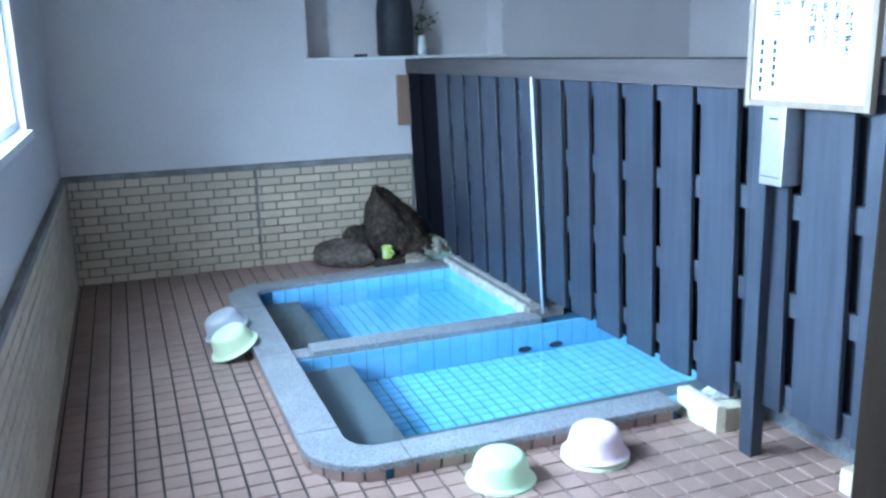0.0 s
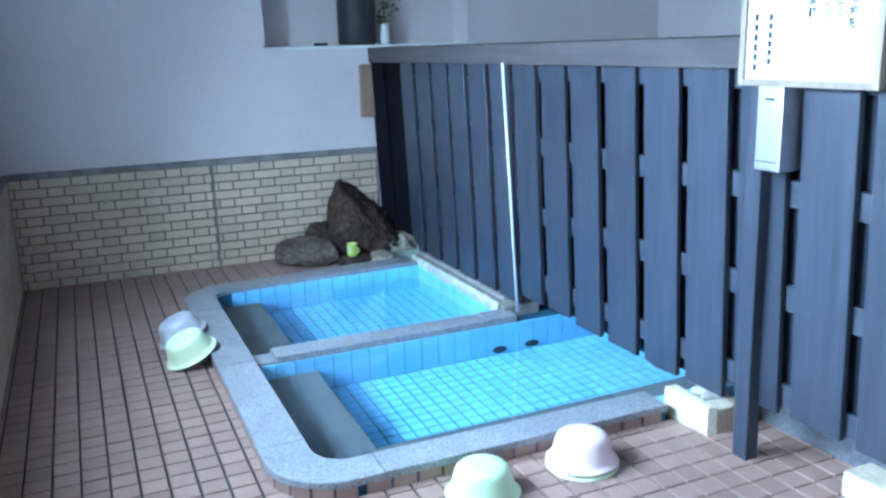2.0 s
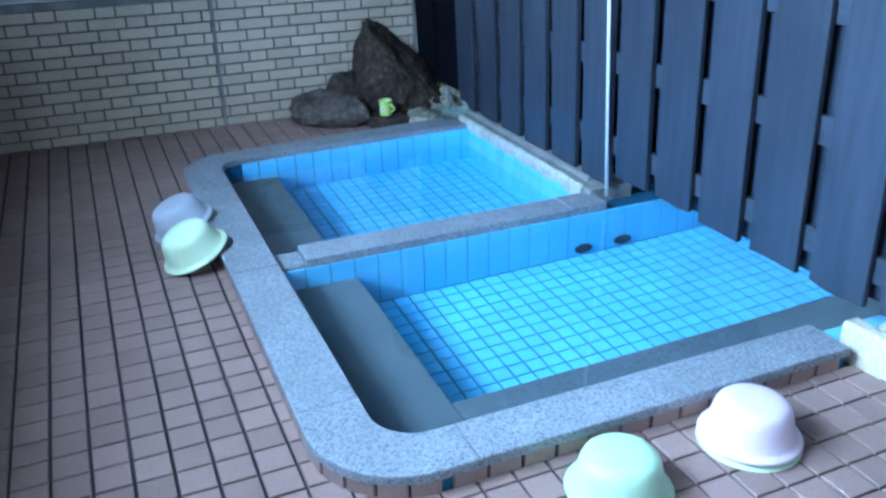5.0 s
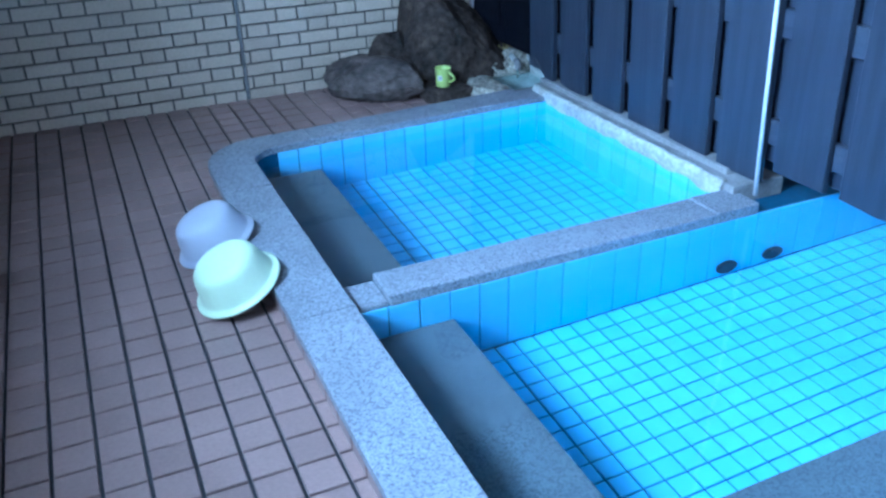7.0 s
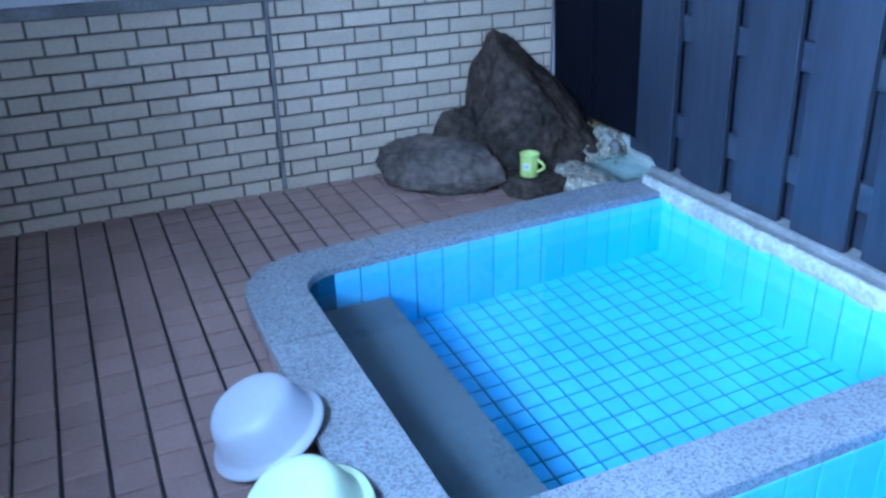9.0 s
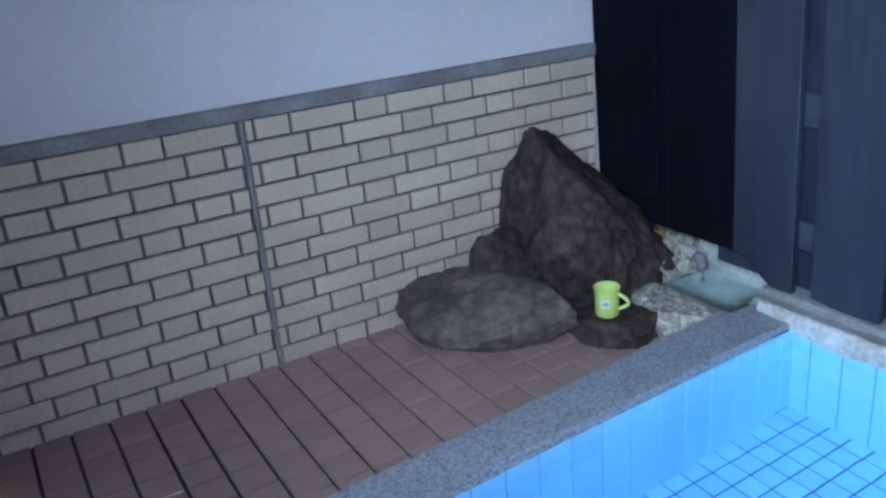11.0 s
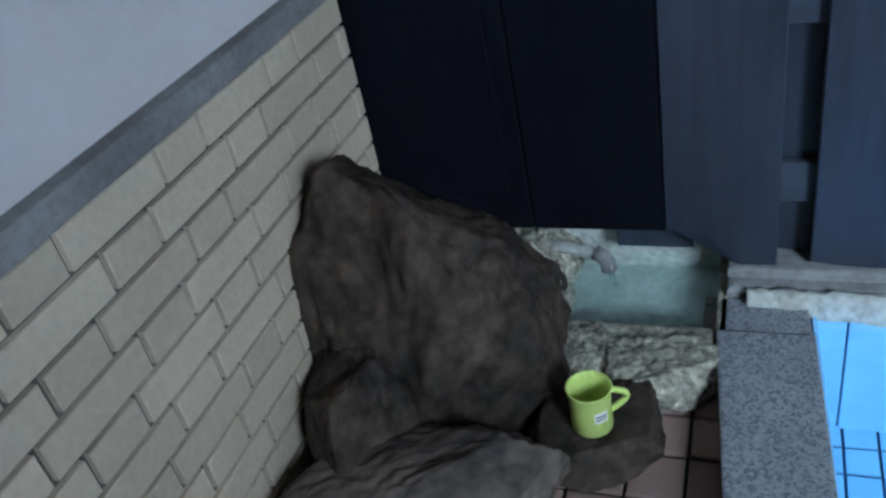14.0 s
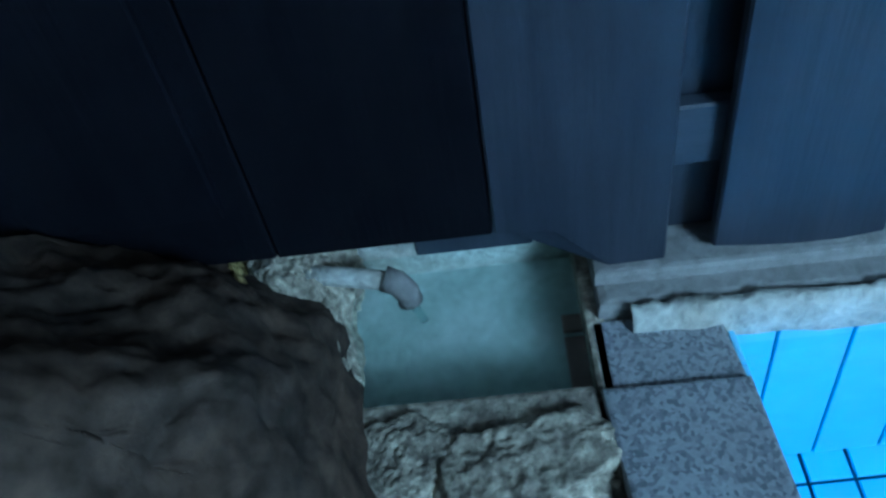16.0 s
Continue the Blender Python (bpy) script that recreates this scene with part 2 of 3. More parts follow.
def prism(points, z0, z1, bevel=0.0):
    """An upright slab over a closed outline."""
    bm = bmesh.new()
    vs = [bm.verts.new((x, y, z0)) for x, y in points]
    f = bm.faces.new(vs)
    r = bmesh.ops.extrude_face_region(bm, geom=[f])
    up = [v for v in r["geom"] if isinstance(v, bmesh.types.BMVert)]
    bmesh.ops.translate(bm, verts=up, vec=(0, 0, z1 - z0))
    bmesh.ops.recalc_face_normals(bm, faces=bm.faces)
    if bevel:
        es = [e for e in bm.edges if all(abs(v.co.z - z1) < 1e-6 for v in e.verts)]
        bmesh.ops.bevel(bm, geom=es, offset=bevel, segments=2, affect='EDGES', profile=0.6)
    return bm


def lathe(profile, n=48):
    """A round thing from (radius, height) pairs."""
    bm = bmesh.new()
    rings = []
    for r, z in profile:
        if r < 1e-6:
            rings.append([bm.verts.new((0, 0, z))])
        else:
            rings.append([bm.verts.new((r * math.cos(2 * math.pi * i / n), r * math.sin(2 * math.pi * i / n), z)) for i in range(n)])
    for a, b in zip(rings, rings[1:]):
        for i in range(n):
            j = (i + 1) % n
            if len(a) == 1 and len(b) > 1:
                bm.faces.new((a[0], b[i], b[j]))
            elif len(b) == 1 and len(a) > 1:
                bm.faces.new((a[i], a[j], b[0]))
            elif len(a) > 1:
                bm.faces.new((a[i], a[j], b[j], b[i]))
    bmesh.ops.recalc_face_normals(bm, faces=bm.faces)
    return bm


def tube(points, r, n=12):
    """A bent pipe along points, closed at both ends."""
    bm = bmesh.new()
    pts = [Vector(p) for p in points]
    rings = []
    for i, p in enumerate(pts):
        d = (pts[min(i + 1, len(pts) - 1)] - pts[max(i - 1, 0)]).normalized()
        q = d.to_track_quat('Z', 'Y')
        rings.append([bm.verts.new(p + q @ Vector((r * math.cos(2 * math.pi * k / n), r * math.sin(2 * math.pi * k / n), 0))) for k in range(n)])
    for a, b in zip(rings, rings[1:]):
        for k in range(n):
            bm.faces.new((a[k], a[(k + 1) % n], b[(k + 1) % n], b[k]))
    bm.faces.new(rings[0][::-1])
    bm.faces.new(rings[-1])
    bmesh.ops.recalc_face_normals(bm, faces=bm.faces)
    return bm


def piece_mesh(name, w, d, h, ch, material):
    """A tile lying on z = 0 with chamfered upper edges; w along x, d along y, centred."""
    a, b = w / 2, d / 2
    v = [(-a, -b, 0), (a, -b, 0), (a, b, 0), (-a, b, 0),
         (-a, -b, h - ch), (a, -b, h - ch), (a, b, h - ch), (-a, b, h - ch),
         (-a + ch, -b + ch, h), (a - ch, -b + ch, h), (a - ch, b - ch, h), (-a + ch, b - ch, h)]
    f = [(8, 9, 10, 11)]
    for i in range(4):
        j = (i + 1) % 4
        f += [(i, j, 4 + j, 4 + i), (4 + i, 4 + j, 8 + j, 8 + i)]
    me = bpy.data.meshes.new(name)
    me.from_pydata(v, [], f)
    me.materials.append(material)
    return me


def joined_pieces(name, items, material, parent, label=""):
    """Many tiles in one mesh: items of (matrix, w, d, h, ch)."""
    V, F = [], []
    for m, w, d, h, ch in items:
        a, b, o = w / 2, d / 2, len(V)
        for p in [(-a, -b, 0), (a, -b, 0), (a, b, 0), (-a, b, 0), (-a, -b, h - ch), (a, -b, h - ch), (a, b, h - ch), (-a, b, h - ch),
                  (-a + ch, -b + ch, h), (a - ch, -b + ch, h), (a - ch, b - ch, h), (-a + ch, b - ch, h)]:
            V.append(tuple(m @ Vector(p)))
        F.append((o + 8, o + 9, o + 10, o + 11))
        for i in range(4):
            j = (i + 1) % 4
            F += [(o + i, o + j, o + 4 + j, o + 4 + i), (o + 4 + i, o + 4 + j, o + 8 + j, o + 8 + i)]
    me = bpy.data.meshes.new(name)
    me.from_pydata(V, [], F)
    me.materials.append(material)
    ob = new(name, me)
    ob.parent = parent
    return tagged(ob, label=label, kind="stuff")


def rock(size, seed, peak=0.0, lean=(0, 0), rough=0.22, sub=5, flat=0.0, square=0.0):
    """A boulder on z = 0. peak narrows it upwards, square gives it blunter sides."""
    bm = bmesh.new()
    bmesh.ops.create_icosphere(bm, subdivisions=sub, radius=1.0)
    off = Vector((seed * 7.3, seed * 3.1, seed * 5.7))
    for v in bm.verts:
        p = v.co.copy()
        if square:
            q = Vector([math.copysign(abs(c) ** (1 - square), c) for c in p])
            p = p.lerp(q, 0.8)
        n1 = noise.noise(p * 1.1 + off)
        n2 = noise.noise(p * 2.7 + off * 2)
        n3 = noise.noise(p * 7 + off)
        n4 = abs(noise.noise(p * 4 + off * 3))
        p = p * (1 + rough * (1.1 * n1 + 0.5 * n2 + 0.24 * n3 - 0.4 * n4 + 0.10 * noise.noise(p * 17 + off)))
        h = (p.z + 1) / 2
        if peak:
            k = 1 - peak * max(0, h) ** 1.2
            p.x, p.y = p.x * k, p.y * k
        p.x += lean[0] * h
        p.y += lean[1] * h
        if flat and p.z > flat:
            p.z = flat + (p.z - flat) * 0.25
        z = (p.z + 0.75) / 1.75
        v.co = Vector((p.x * size[0] / 2, p.y * size[1] / 2, max(z, -0.02) * size[2]))
    return bm


def hewn_rock(size, seed, cuts, rough=0.1, undercut=0.0):
    """A boulder on z = 0 with broken flat faces: each cut is a direction and a distance from the middle."""
    bm = bmesh.new()
    bmesh.ops.create_icosphere(bm, subdivisions=6, radius=1.0)
    off = Vector((seed * 5.3, seed * 2.9, seed * 7.1))
    planes = [(Vector(c[:3]).normalized(), c[3]) for c in cuts]
    for v in bm.verts:
        q = v.co.copy()
        p = q * (1 + 0.14 * noise.noise(q * 1.3 + off))
        for n, d in planes:
            over = p.dot(n) - d - 0.06 * noise.noise(p * 2.3 + off * 2)
            if over > 0:
                p -= n * over * 0.94
        f1 = noise.noise(p * 3.1 + off)
        f2 = abs(noise.noise(p * 6.0 + off * 3))
        f3 = noise.noise(p * 14 + off)
        f4 = noise.noise(p * 34 + off)
        p += q * rough * (0.6 * f1 - 0.5 * f2 + 0.22 * f3 + 0.10 * f4)
        z = (p.z + 0.72) / 1.55
        if undercut and z < 0.3:
            k = 1 - undercut * (0.3 - max(z, 0)) / 0.3
            p.x, p.y = p.x * k, p.y * k
        v.co = Vector((p.x * size[0] / 2, p.y * size[1] / 2, max(z, -0.02) * size[2]))
    top = max(v.co.z for v in bm.verts)
    for v in bm.verts:
        v.co.z *= size[2] / top if v.co.z > 0 else 1
    return bm


# ---------- the setting ----------
X0, X1, YB, YF, ZC = -2.66, 2.73, 0.0, -7.8, 2.75
FLOOR_T = 0.012


def wall_with_hole(name, axis, at0, at1, a0, a1, z0, z1, hole, material, label):
    """A wall with one rectangular opening through it; axis 'x' runs along x, 'y' along y."""
    h0, h1, k0, k1 = hole
    bm = bmesh.new()
    for p0, p1, q0, q1 in ((a0, h0, z0, z1), (h1, a1, z0, z1), (h0, h1, z0, k0), (h0, h1, k1, z1)):
        if p1 - p0 > 1e-4 and q1 - q0 > 1e-4:
            if axis == 'x':
                add_box(bm, p0, p1, at0, at1, q0, q1)
            else:
                add_box(bm, at0, at1, p0, p1, q0, q1)
    bmesh.ops.remove_doubles(bm, verts=bm.verts, dist=1e-5)
    ob = part(name, bm, material)
    return tagged(ob, label=label, category="wall", kind="structure")


NX0, NX1, NZ0, NZ1, ND = -0.815, 0.845, 1.585, 2.45, 0.30
wall_back = wall_with_hole("wall_back", 'x', YB, YB + 0.14, X0 - 0.14, X1 + 0.14, -0.6, ZC, (NX0, NX1, NZ0, NZ1), M_PLASTER,
                           "pale grey painted plaster wall above buff brick tiles")
niche = tagged(part("wall_niche", box(NX0 - 0.05, NX1 + 0.05, YB + ND, YB + ND + 0.08, NZ0 - 0.05, NZ1 + 0.05), M_PLASTER),
               label="pale plaster back of a wall niche", category="wall", kind="structure")
bm = bmesh.new()
add_box(bm, NX0 - 0.05, NX0, YB + 0.14, YB + ND, NZ0, NZ1)
add_box(bm, NX1, NX1 + 0.05, YB + 0.14, YB + ND, NZ0, NZ1)
add_box(bm, NX0 - 0.05, NX1 + 0.05, YB + 0.14, YB + ND, NZ1, NZ1 + 0.05)
add_box(bm, NX0 - 0.05, NX1 + 0.05, YB + 0.14, YB + ND, NZ0 - 0.05, NZ0)
part("jamb", bm, M_PLASTER, niche)
tagged(part("trim_niche_sill", box(NX0 - 0.03, NX1 + 0.03, YB - 0.012, YB + ND - 0.004, NZ0, NZ0 + 0.022, 0.004), M_WHITE),
       label="white painted niche sill board", category="sill", kind="structure")

wall_left = wall_with_hole("wall_left", 'y', X0 - 0.14, X0, YF - 0.14, YB, -0.6, ZC, (WIN_Y0, WIN_Y1, WIN_Z0, WIN_Z1), M_PLASTER,
                           "pale grey plaster wall with a bright window")
tagged(part("wall_right", box(X1, X1 + 0.14, YF - 0.14, YB, -0.6, ZC), M_PLASTER), label="plain plaster wall of the neighbouring bath",
       category="wall", kind="structure")
tagged(part("wall_front", box(X0, X1, YF - 0.14, YF, -0.6, ZC), M_PLASTER), label="plain plaster wall behind the entrance", category="wall", kind="structure")
tagged(part("wall_partition", box(-1.02, X1, -5.75, -5.63, 0, ZC), M_PLASTER), label="plain partition wall beside the entrance",
       category="wall", kind="structure")
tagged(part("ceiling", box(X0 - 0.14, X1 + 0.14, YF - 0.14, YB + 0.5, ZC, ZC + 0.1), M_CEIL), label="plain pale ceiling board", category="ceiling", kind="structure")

# window in the left wall
win = tagged(empty("window_1", (X0 - 0.07, (WIN_Y0 + WIN_Y1) / 2, WIN_Z0)), label="white framed window full of daylight", category="window", kind="structure")
wy, wz = (WIN_Y1 - WIN_Y0) / 2, WIN_Z1 - WIN_Z0
part("window_sill", box(-0.06, 0.10, -wy - 0.03, wy + 0.03, -0.03, 0.012, 0.005), M_WHITE, win)
for y0, y1 in ((-wy, -wy + 0.05), (wy - 0.05, wy), (-0.03, 0.03)):
    part("frame_upright", box(-0.03, 0.03, y0, y1, 0.012, wz, 0.004), M_WHITE, win)
for z0, z1 in ((0.012, 0.06), (wz - 0.05, wz)):
    part("frame_rail", box(-0.028, 0.028, -wy + 0.05, wy - 0.05, z0, z1, 0.004), M_WHITE, win)
for y0, y1 in ((-wy + 0.05, -0.03), (0.03, wy - 0.05)):
    g = part("pane", box(-0.004, 0.004, y0, y1, 0.06, wz - 0.05), M_GLASS, win)
    g.visible_shadow = False

# brick wainscot on two walls: pitch in height and along the wall
WT, ROWS = 0.778, 12
RP = WT / ROWS
HEAD, STRETCH, JOINT = 0.098, 0.196, 0.010
PERIOD = HEAD + STRETCH + 2 * JOINT
wains_back = tagged(part("wainscot_bed", box(X0 + 0.03, 0.0, YB - 0.016, YB - 0.001, 0, WT), M_MORTAR), label="dark mortar bed behind buff brick tiles",
                    category="wall tiling", kind="structure")
wains_left = tagged(part("wainscot_bed", box(X0 + 0.001, X0 + 0.016, YF, YB, 0, WT), M_MORTAR), label="dark mortar bed behind buff brick tiles",
                    category="wall tiling", kind="structure")
tagged(part("trim_wainscot_back", box(X0 + 0.03, 0.0, YB - 0.034, YB - 0.001, WT, WT + 0.042, 0.004), M_TRIM),
       label="grey weathered strip on top of the brick tiles", category="trim", kind="structure")
tagged(part("trim_wainscot_left", box(X0 + 0.001, X0 + 0.034, YF, YB - 0.034, WT, WT + 0.042, 0.004), M_TRIM),
       label="grey weathered strip on top of the brick tiles", category="trim", kind="structure")
tagged(part("trim_control_joint", box(-1.286, -1.274, YB - 0.026, YB - 0.016, 0, WT), M_TRIM),
       label="narrow grey joint strip down the brick tiles", category="trim", kind="structure")

# fence frame of reference: it leans a little into the room
FENCE = Matrix.Translation((0.064, 0, 0)) @ Matrix.Rotation(radians(-2.1), 4, 'Y')
fence = tagged(empty("fence", m=FENCE), label="dark-stained board fence with staggered boards and slots", category="fence")
PITCH, SLOT = 0.2805, 0.062
FZ0, FZ1 = 0.175, 1.475
k = 0
rnd = random.Random(4)
y_slot = -0.024
while y_slot > -5.5:
    hi = y_slot - SLOT / 2
    lo = hi - (PITCH - SLOT)
    z0 = FZ0 + rnd.uniform(-0.015, 0.02) if y_slot > -3.7 else 0.235 + rnd.uniform(-0.02, 0.02)
    if y_slot > -0.5:
        z0 = 0.20
    elif y_slot > -2.2:
        z0 = 0.118 + rnd.uniform(-0.004, 0.008)
    # boards next to the back wall get the wood with painted shade
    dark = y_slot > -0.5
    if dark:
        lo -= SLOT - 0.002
    t = rnd.uniform(0, 0.006)
    bm = box(-t, 0.022, lo, hi, z0, FZ1, 0.003, 1)
    if -3.6 < y_slot < -0.5:
        # worn feet
        bmesh.ops.subdivide_edges(bm, edges=bm.edges[:], cuts=2)
        for v in bm.verts:
            if v.co.z < z0 + 0.03:
                v.co.z += 0.02 * noise.noise(v.co * 17)
    if -0.6 < y_slot < -0.5:
        for v in bm.verts:
            if v.co.z < z0 + 0.06 and v.co.y > lo + 0.11:
                v.co.z += 0.078
    part("board", bm, M_SHADEWOOD if dark else M_WOOD, fence)
    # the board behind the slot
    part("back_board", box(0.050, 0.068, y_slot - SLOT / 2 - 0.05, y_slot + SLOT / 2 + 0.05, z0, FZ1, 0.003, 1), M_WOOD, fence)
    y_slot -= PITCH
for z0, z1 in ((1.005, 1.10), (0.63, 0.725), (0.26, 0.35), (1.40, 1.475)):
    part("rail", box(0.0235, 0.049, -5.6, -0.003, z0, z1, 0.003, 1), M_RAIL, fence)
part("cap", box(-0.03, 0.125, -5.6, -0.003, 1.475, 1.585, 0.006), M_CAP, fence, "weathered grey-brown capping beam")
# also in the wood darkened to stand for corner shade
part("corner_board", box(-0.02, -0.002, -0.30, -0.003, 0.3, FZ1, 0.003, 1), M_SHADEWOOD, fence)

post = tagged(part("fence_post", box(-0.04, 0.02, -0.036, 0.036, 0, 2.0, 0.006), M_WOOD), label="dark-stained square fence post standing on the tiles", category="post")
post.matrix_world = pose(0.056, -4.068, 0.008, 1.6, -2.1, 0)
tagged(part("fence_plinth", prism([(0.37, -5.6), (0.55, -5.6), (0.55, -3.72), (0.33, -3.72)], 0, 0.145, 0.02), M_SILL),
       label="rough weathered grey kerb under the fence boards", category="kerb")
tagged(part("fence_plinth", prism([(-0.012, -2.20), (0.22, -2.20), (0.22, -0.74), (0.004, -0.74)], -0.5, 0.10, 0.012), M_CONC),
       label="concrete ledge under the fence beside the pool", category="kerb")
tagged(part("fence_plinth", prism([(0.04, -2.10), (0.2, -2.10), (0.2, -0.74), (0.04, -0.74)], 0.10, 0.122, 0.008), M_CONC),
       label="stained concrete strip under the fence boards", category="kerb")
bm = bmesh.new()
rnd = random.Random(9)
n = 130
ring = []
for i in range(n):
    y = -0.78 - i * 1.37 / (n - 1)
    j0, j1, j2 = (noise.noise(Vector((y * f, 3.1, f))) for f in (9, 25, 60))
    a = -0.024 - 0.005 * j1
    b = -0.004 + 0.012 * j0 + 0.006 * j2
    h = 0.105 + 0.005 * j1 + 0.003 * j2
    ring.append([bm.verts.new(p) for p in ((a, y, 0.045 + 0.015 * j0), (a - 0.004, y, 0.085), (a + 0.006, y, h), (b, y, h + 0.002), (b + 0.006, y, 0.09))])
for p, q in zip(ring, ring[1:]):
    for u in range(4):
        bm.faces.new((p[u], q[u], q[u + 1], p[u + 1]))
bmesh.ops.recalc_face_normals(bm, faces=bm.faces)
tagged(part("lime_edge", bm, M_LIME, smooth=True), label="white lime crust along the pool ledge", category="mineral deposit")

# ---------- pool ----------
CZ = 0.085
XI, XO, YI0, YO0 = -1.482, -1.667, -3.525, -3.690


def arc(cx, cy, r, a0, a1, n=10):
    return [(cx + r * math.cos(radians(a0 + (a1 - a0) * i / n)), cy + r * math.sin(radians(a0 + (a1 - a0) * i / n))) for i in range(n + 1)]


curb = tagged(empty("pool_curb", (0, 0, 0)), label="speckled grey granite pool curb with rounded corners", category="curb")
TOP0 = CZ - 0.03
g = 0.0015
part("slab", prism([(-1.283 + g, YO0), (-0.02, YO0), (-0.02, YI0), (-1.283 + g, YI0)], TOP0, CZ, 0.006), M_GRANITE, curb)
outer = arc(XO + 0.28, YO0 + 0.28, 0.28, 270, 180, 14)
inner = arc(XI + 0.13, YI0 + 0.13, 0.13, 180, 270, 10)
part("corner_slab", prism([(-1.283 - g, YO0)] + outer + [(XO, -3.30)] + [(XI, -3.30)] + inner + [(-1.283 - g, YI0)], TOP0, CZ, 0.006), M_GRANITE, curb)
for y0, y1 in ((-3.30, -2.33), (-2.33, -1.36)):
    part("slab", prism([(XO, y0 + g), (XI, y0 + g), (XI, y1 - g), (XO, y1 - g)], TOP0, CZ, 0.006), M_GRANITE, curb)
YFI, YFO = -0.968, -0.815
outer = arc(XO + 0.26, YFO - 0.26, 0.26, 180, 90, 12)
inner = arc(XI + 0.13, YFI - 0.13, 0.13, 90, 180, 10)
part("corner_slab", prism([(XO, -1.36 + g)] + outer + [(-1.2, YFO + 0.01), (-1.2, YFI + 0.01)] + inner + [(XI, -1.36 + g)], TOP0, CZ, 0.006), M_GRANITE, curb)
part("slab", prism([(-1.2 + 2 * g, YFO + 0.01), (-1.2 + 2 * g, YFI + 0.01), (-0.112, -0.905), (-0.112, -0.725)], TOP0, CZ, 0.006), M_GRANITE, curb)
part("end_slab", prism([(-0.109, -0.727), (-0.109, -0.903), (0.0, -0.893), (0.0, -0.727)], TOP0 + 0.001, CZ - 0.010, 0.004), M_GRANITE, curb)
# core under the slabs
part("core", prism([(-0.02, YO0 + 0.014), (-1.36, YO0 + 0.014)] + arc(XO + 0.28, YO0 + 0.28, 0.266, 270, 180, 10) +
                   [(XO + 0.014, -1.2), (-1.40, YFO - 0.03), (-0.112, -0.74), (0.0, -0.735), (0.0, -0.892), (-0.112, -0.902), (-1.33, -0.952), (-1.43, -0.99), (XI - 0.012, -1.08), (XI - 0.012, -3.38), (-1.36, YI0 - 0.012), (-0.02, YI0 - 0.012)],
                   -0.45, TOP0), M_POOLGROUT, curb)

# the two basins of the pool: bed, walls, seats
FLZ = -0.42
pool = tagged(empty("pool_basin", (0, 0, 0)), label="cyan tiled pool basin in two parts", category="pool", kind="structure")
part("bed", box(-1.50, 1.6, -3.58, -0.80, FLZ - 0.12, FLZ - 0.006), M_POOLGROUT, pool)
part("divider_core", box(-1.494, 1.55, -2.288, -2.172, FLZ - 0.006, 0.03), M_POOLGROUT, pool)
part("ledge_core", box(-0.013, 0.03, -2.178, -0.90, FLZ - 0.006, 0.06), M_POOLGROUT, pool)
part("far_side_wall", box(1.5, 1.6, -3.58, -2.2, FLZ - 0.006, 0.05), M_POOL, pool)
part("near_side_wall", box(-0.02, 1.6, -3.60, YI0 - 0.012, FLZ - 0.006, 0.05), M_POOL, pool)
for nm, a, b, c, d in (("seat", XI - 0.011, -1.165, -3.52, -2.302), ("seat", XI - 0.011, -1.19, -2.168, -0.99), ("front_step", -1.165, 1.45, -3.52, -3.235)):
    part(nm, box(a, b, c, d, FLZ - 0.004, -0.145, 0.008), M_SEAT, pool, "dark wet granite seat under water")

divider = tagged(empty("pool_divider", (0, 0, 0)), label="grey granite slab dividing the two pools", category="divider")
part("slab", box(-1.368, -0.165, -2.300, -2.148, 0.030, 0.068, 0.005), M_GRANITE, divider)
part("slab", box(-0.162, 0.02, -2.300, -2.148, 0.030, 0.072, 0.005), M_GRANITE, divider)
part("low_slab", box(XI + 0.002, -1.371, -2.296, -2.156, 0.030, 0.046, 0.004), M_GRANITE, divider)
for dx in (-0.10, 0.11):
    grille = tagged(part("drain_grille", lathe([(0, 0), (0.042, 0), (0.045, 0.004), (0.045, 0.012), (0.036, 0.016), (0, 0.016)], 20), M_RUBBER), label="dark round drain grille in the pool wall", category="drain", group="pool wall drains")
    grille.matrix_world = pose(dx, -2.304, FLZ + 0.08, 90, 0, 0)

WZ = 0.024
for nm, pts in (("water_near", [(XI - 0.009, -3.50), (XI - 0.009, -2.301), (1.5, -2.301), (1.5, -3.5)]), ("water_far", [(XI - 0.009, -2.169), (XI - 0.009, -1.08), (-1.43, -0.985), (-1.33, -0.948), (-0.018, -0.90), (-0.018, -2.169)])):
    bm = bmesh.new()
    bm.faces.new([bm.verts.new((x, y, WZ)) for x, y in pts])
    bm.normal_update()
    if bm.faces[:][0].normal.z < 0:
        bmesh.ops.reverse_faces(bm, faces=bm.faces)
    w = tagged(part(nm, bm, M_WATER), label="clear still bath water", category="water", kind="structure")
    w.visible_shadow = False

# ---------- things ----------


def basin(name, material, label, m):
    b = tagged(empty(name, m=m), label=label, category="wash basin", group="plastic wash basins")
    R, r, h = 0.137, 0.088, 0.108
    prof = [(R, 0.0), (R + 0.002, 0.003), (R - 0.002, 0.008), (R - 0.014, 0.012), (R - 0.019, 0.020), (R - 0.027, 0.055), (R - 0.034, 0.082), (R - 0.040, 0.096),
            (R - 0.050, 0.106), (R - 0.066, 0.112), (R - 0.085, h + 0.006), (0, h + 0.006), (0, h + 0.003), (R - 0.086, h + 0.003), (R - 0.067, h), (R - 0.052, 0.102),
            (R - 0.043, 0.093), (R - 0.037, 0.081), (R - 0.030, 0.054), (R - 0.022, 0.018), (R - 0.010, 0.006), (R - 0.003, 0.002), (R, 0.0)]
    part("bowl", lathe(prof, 56), material, b, smooth=True)
    return b


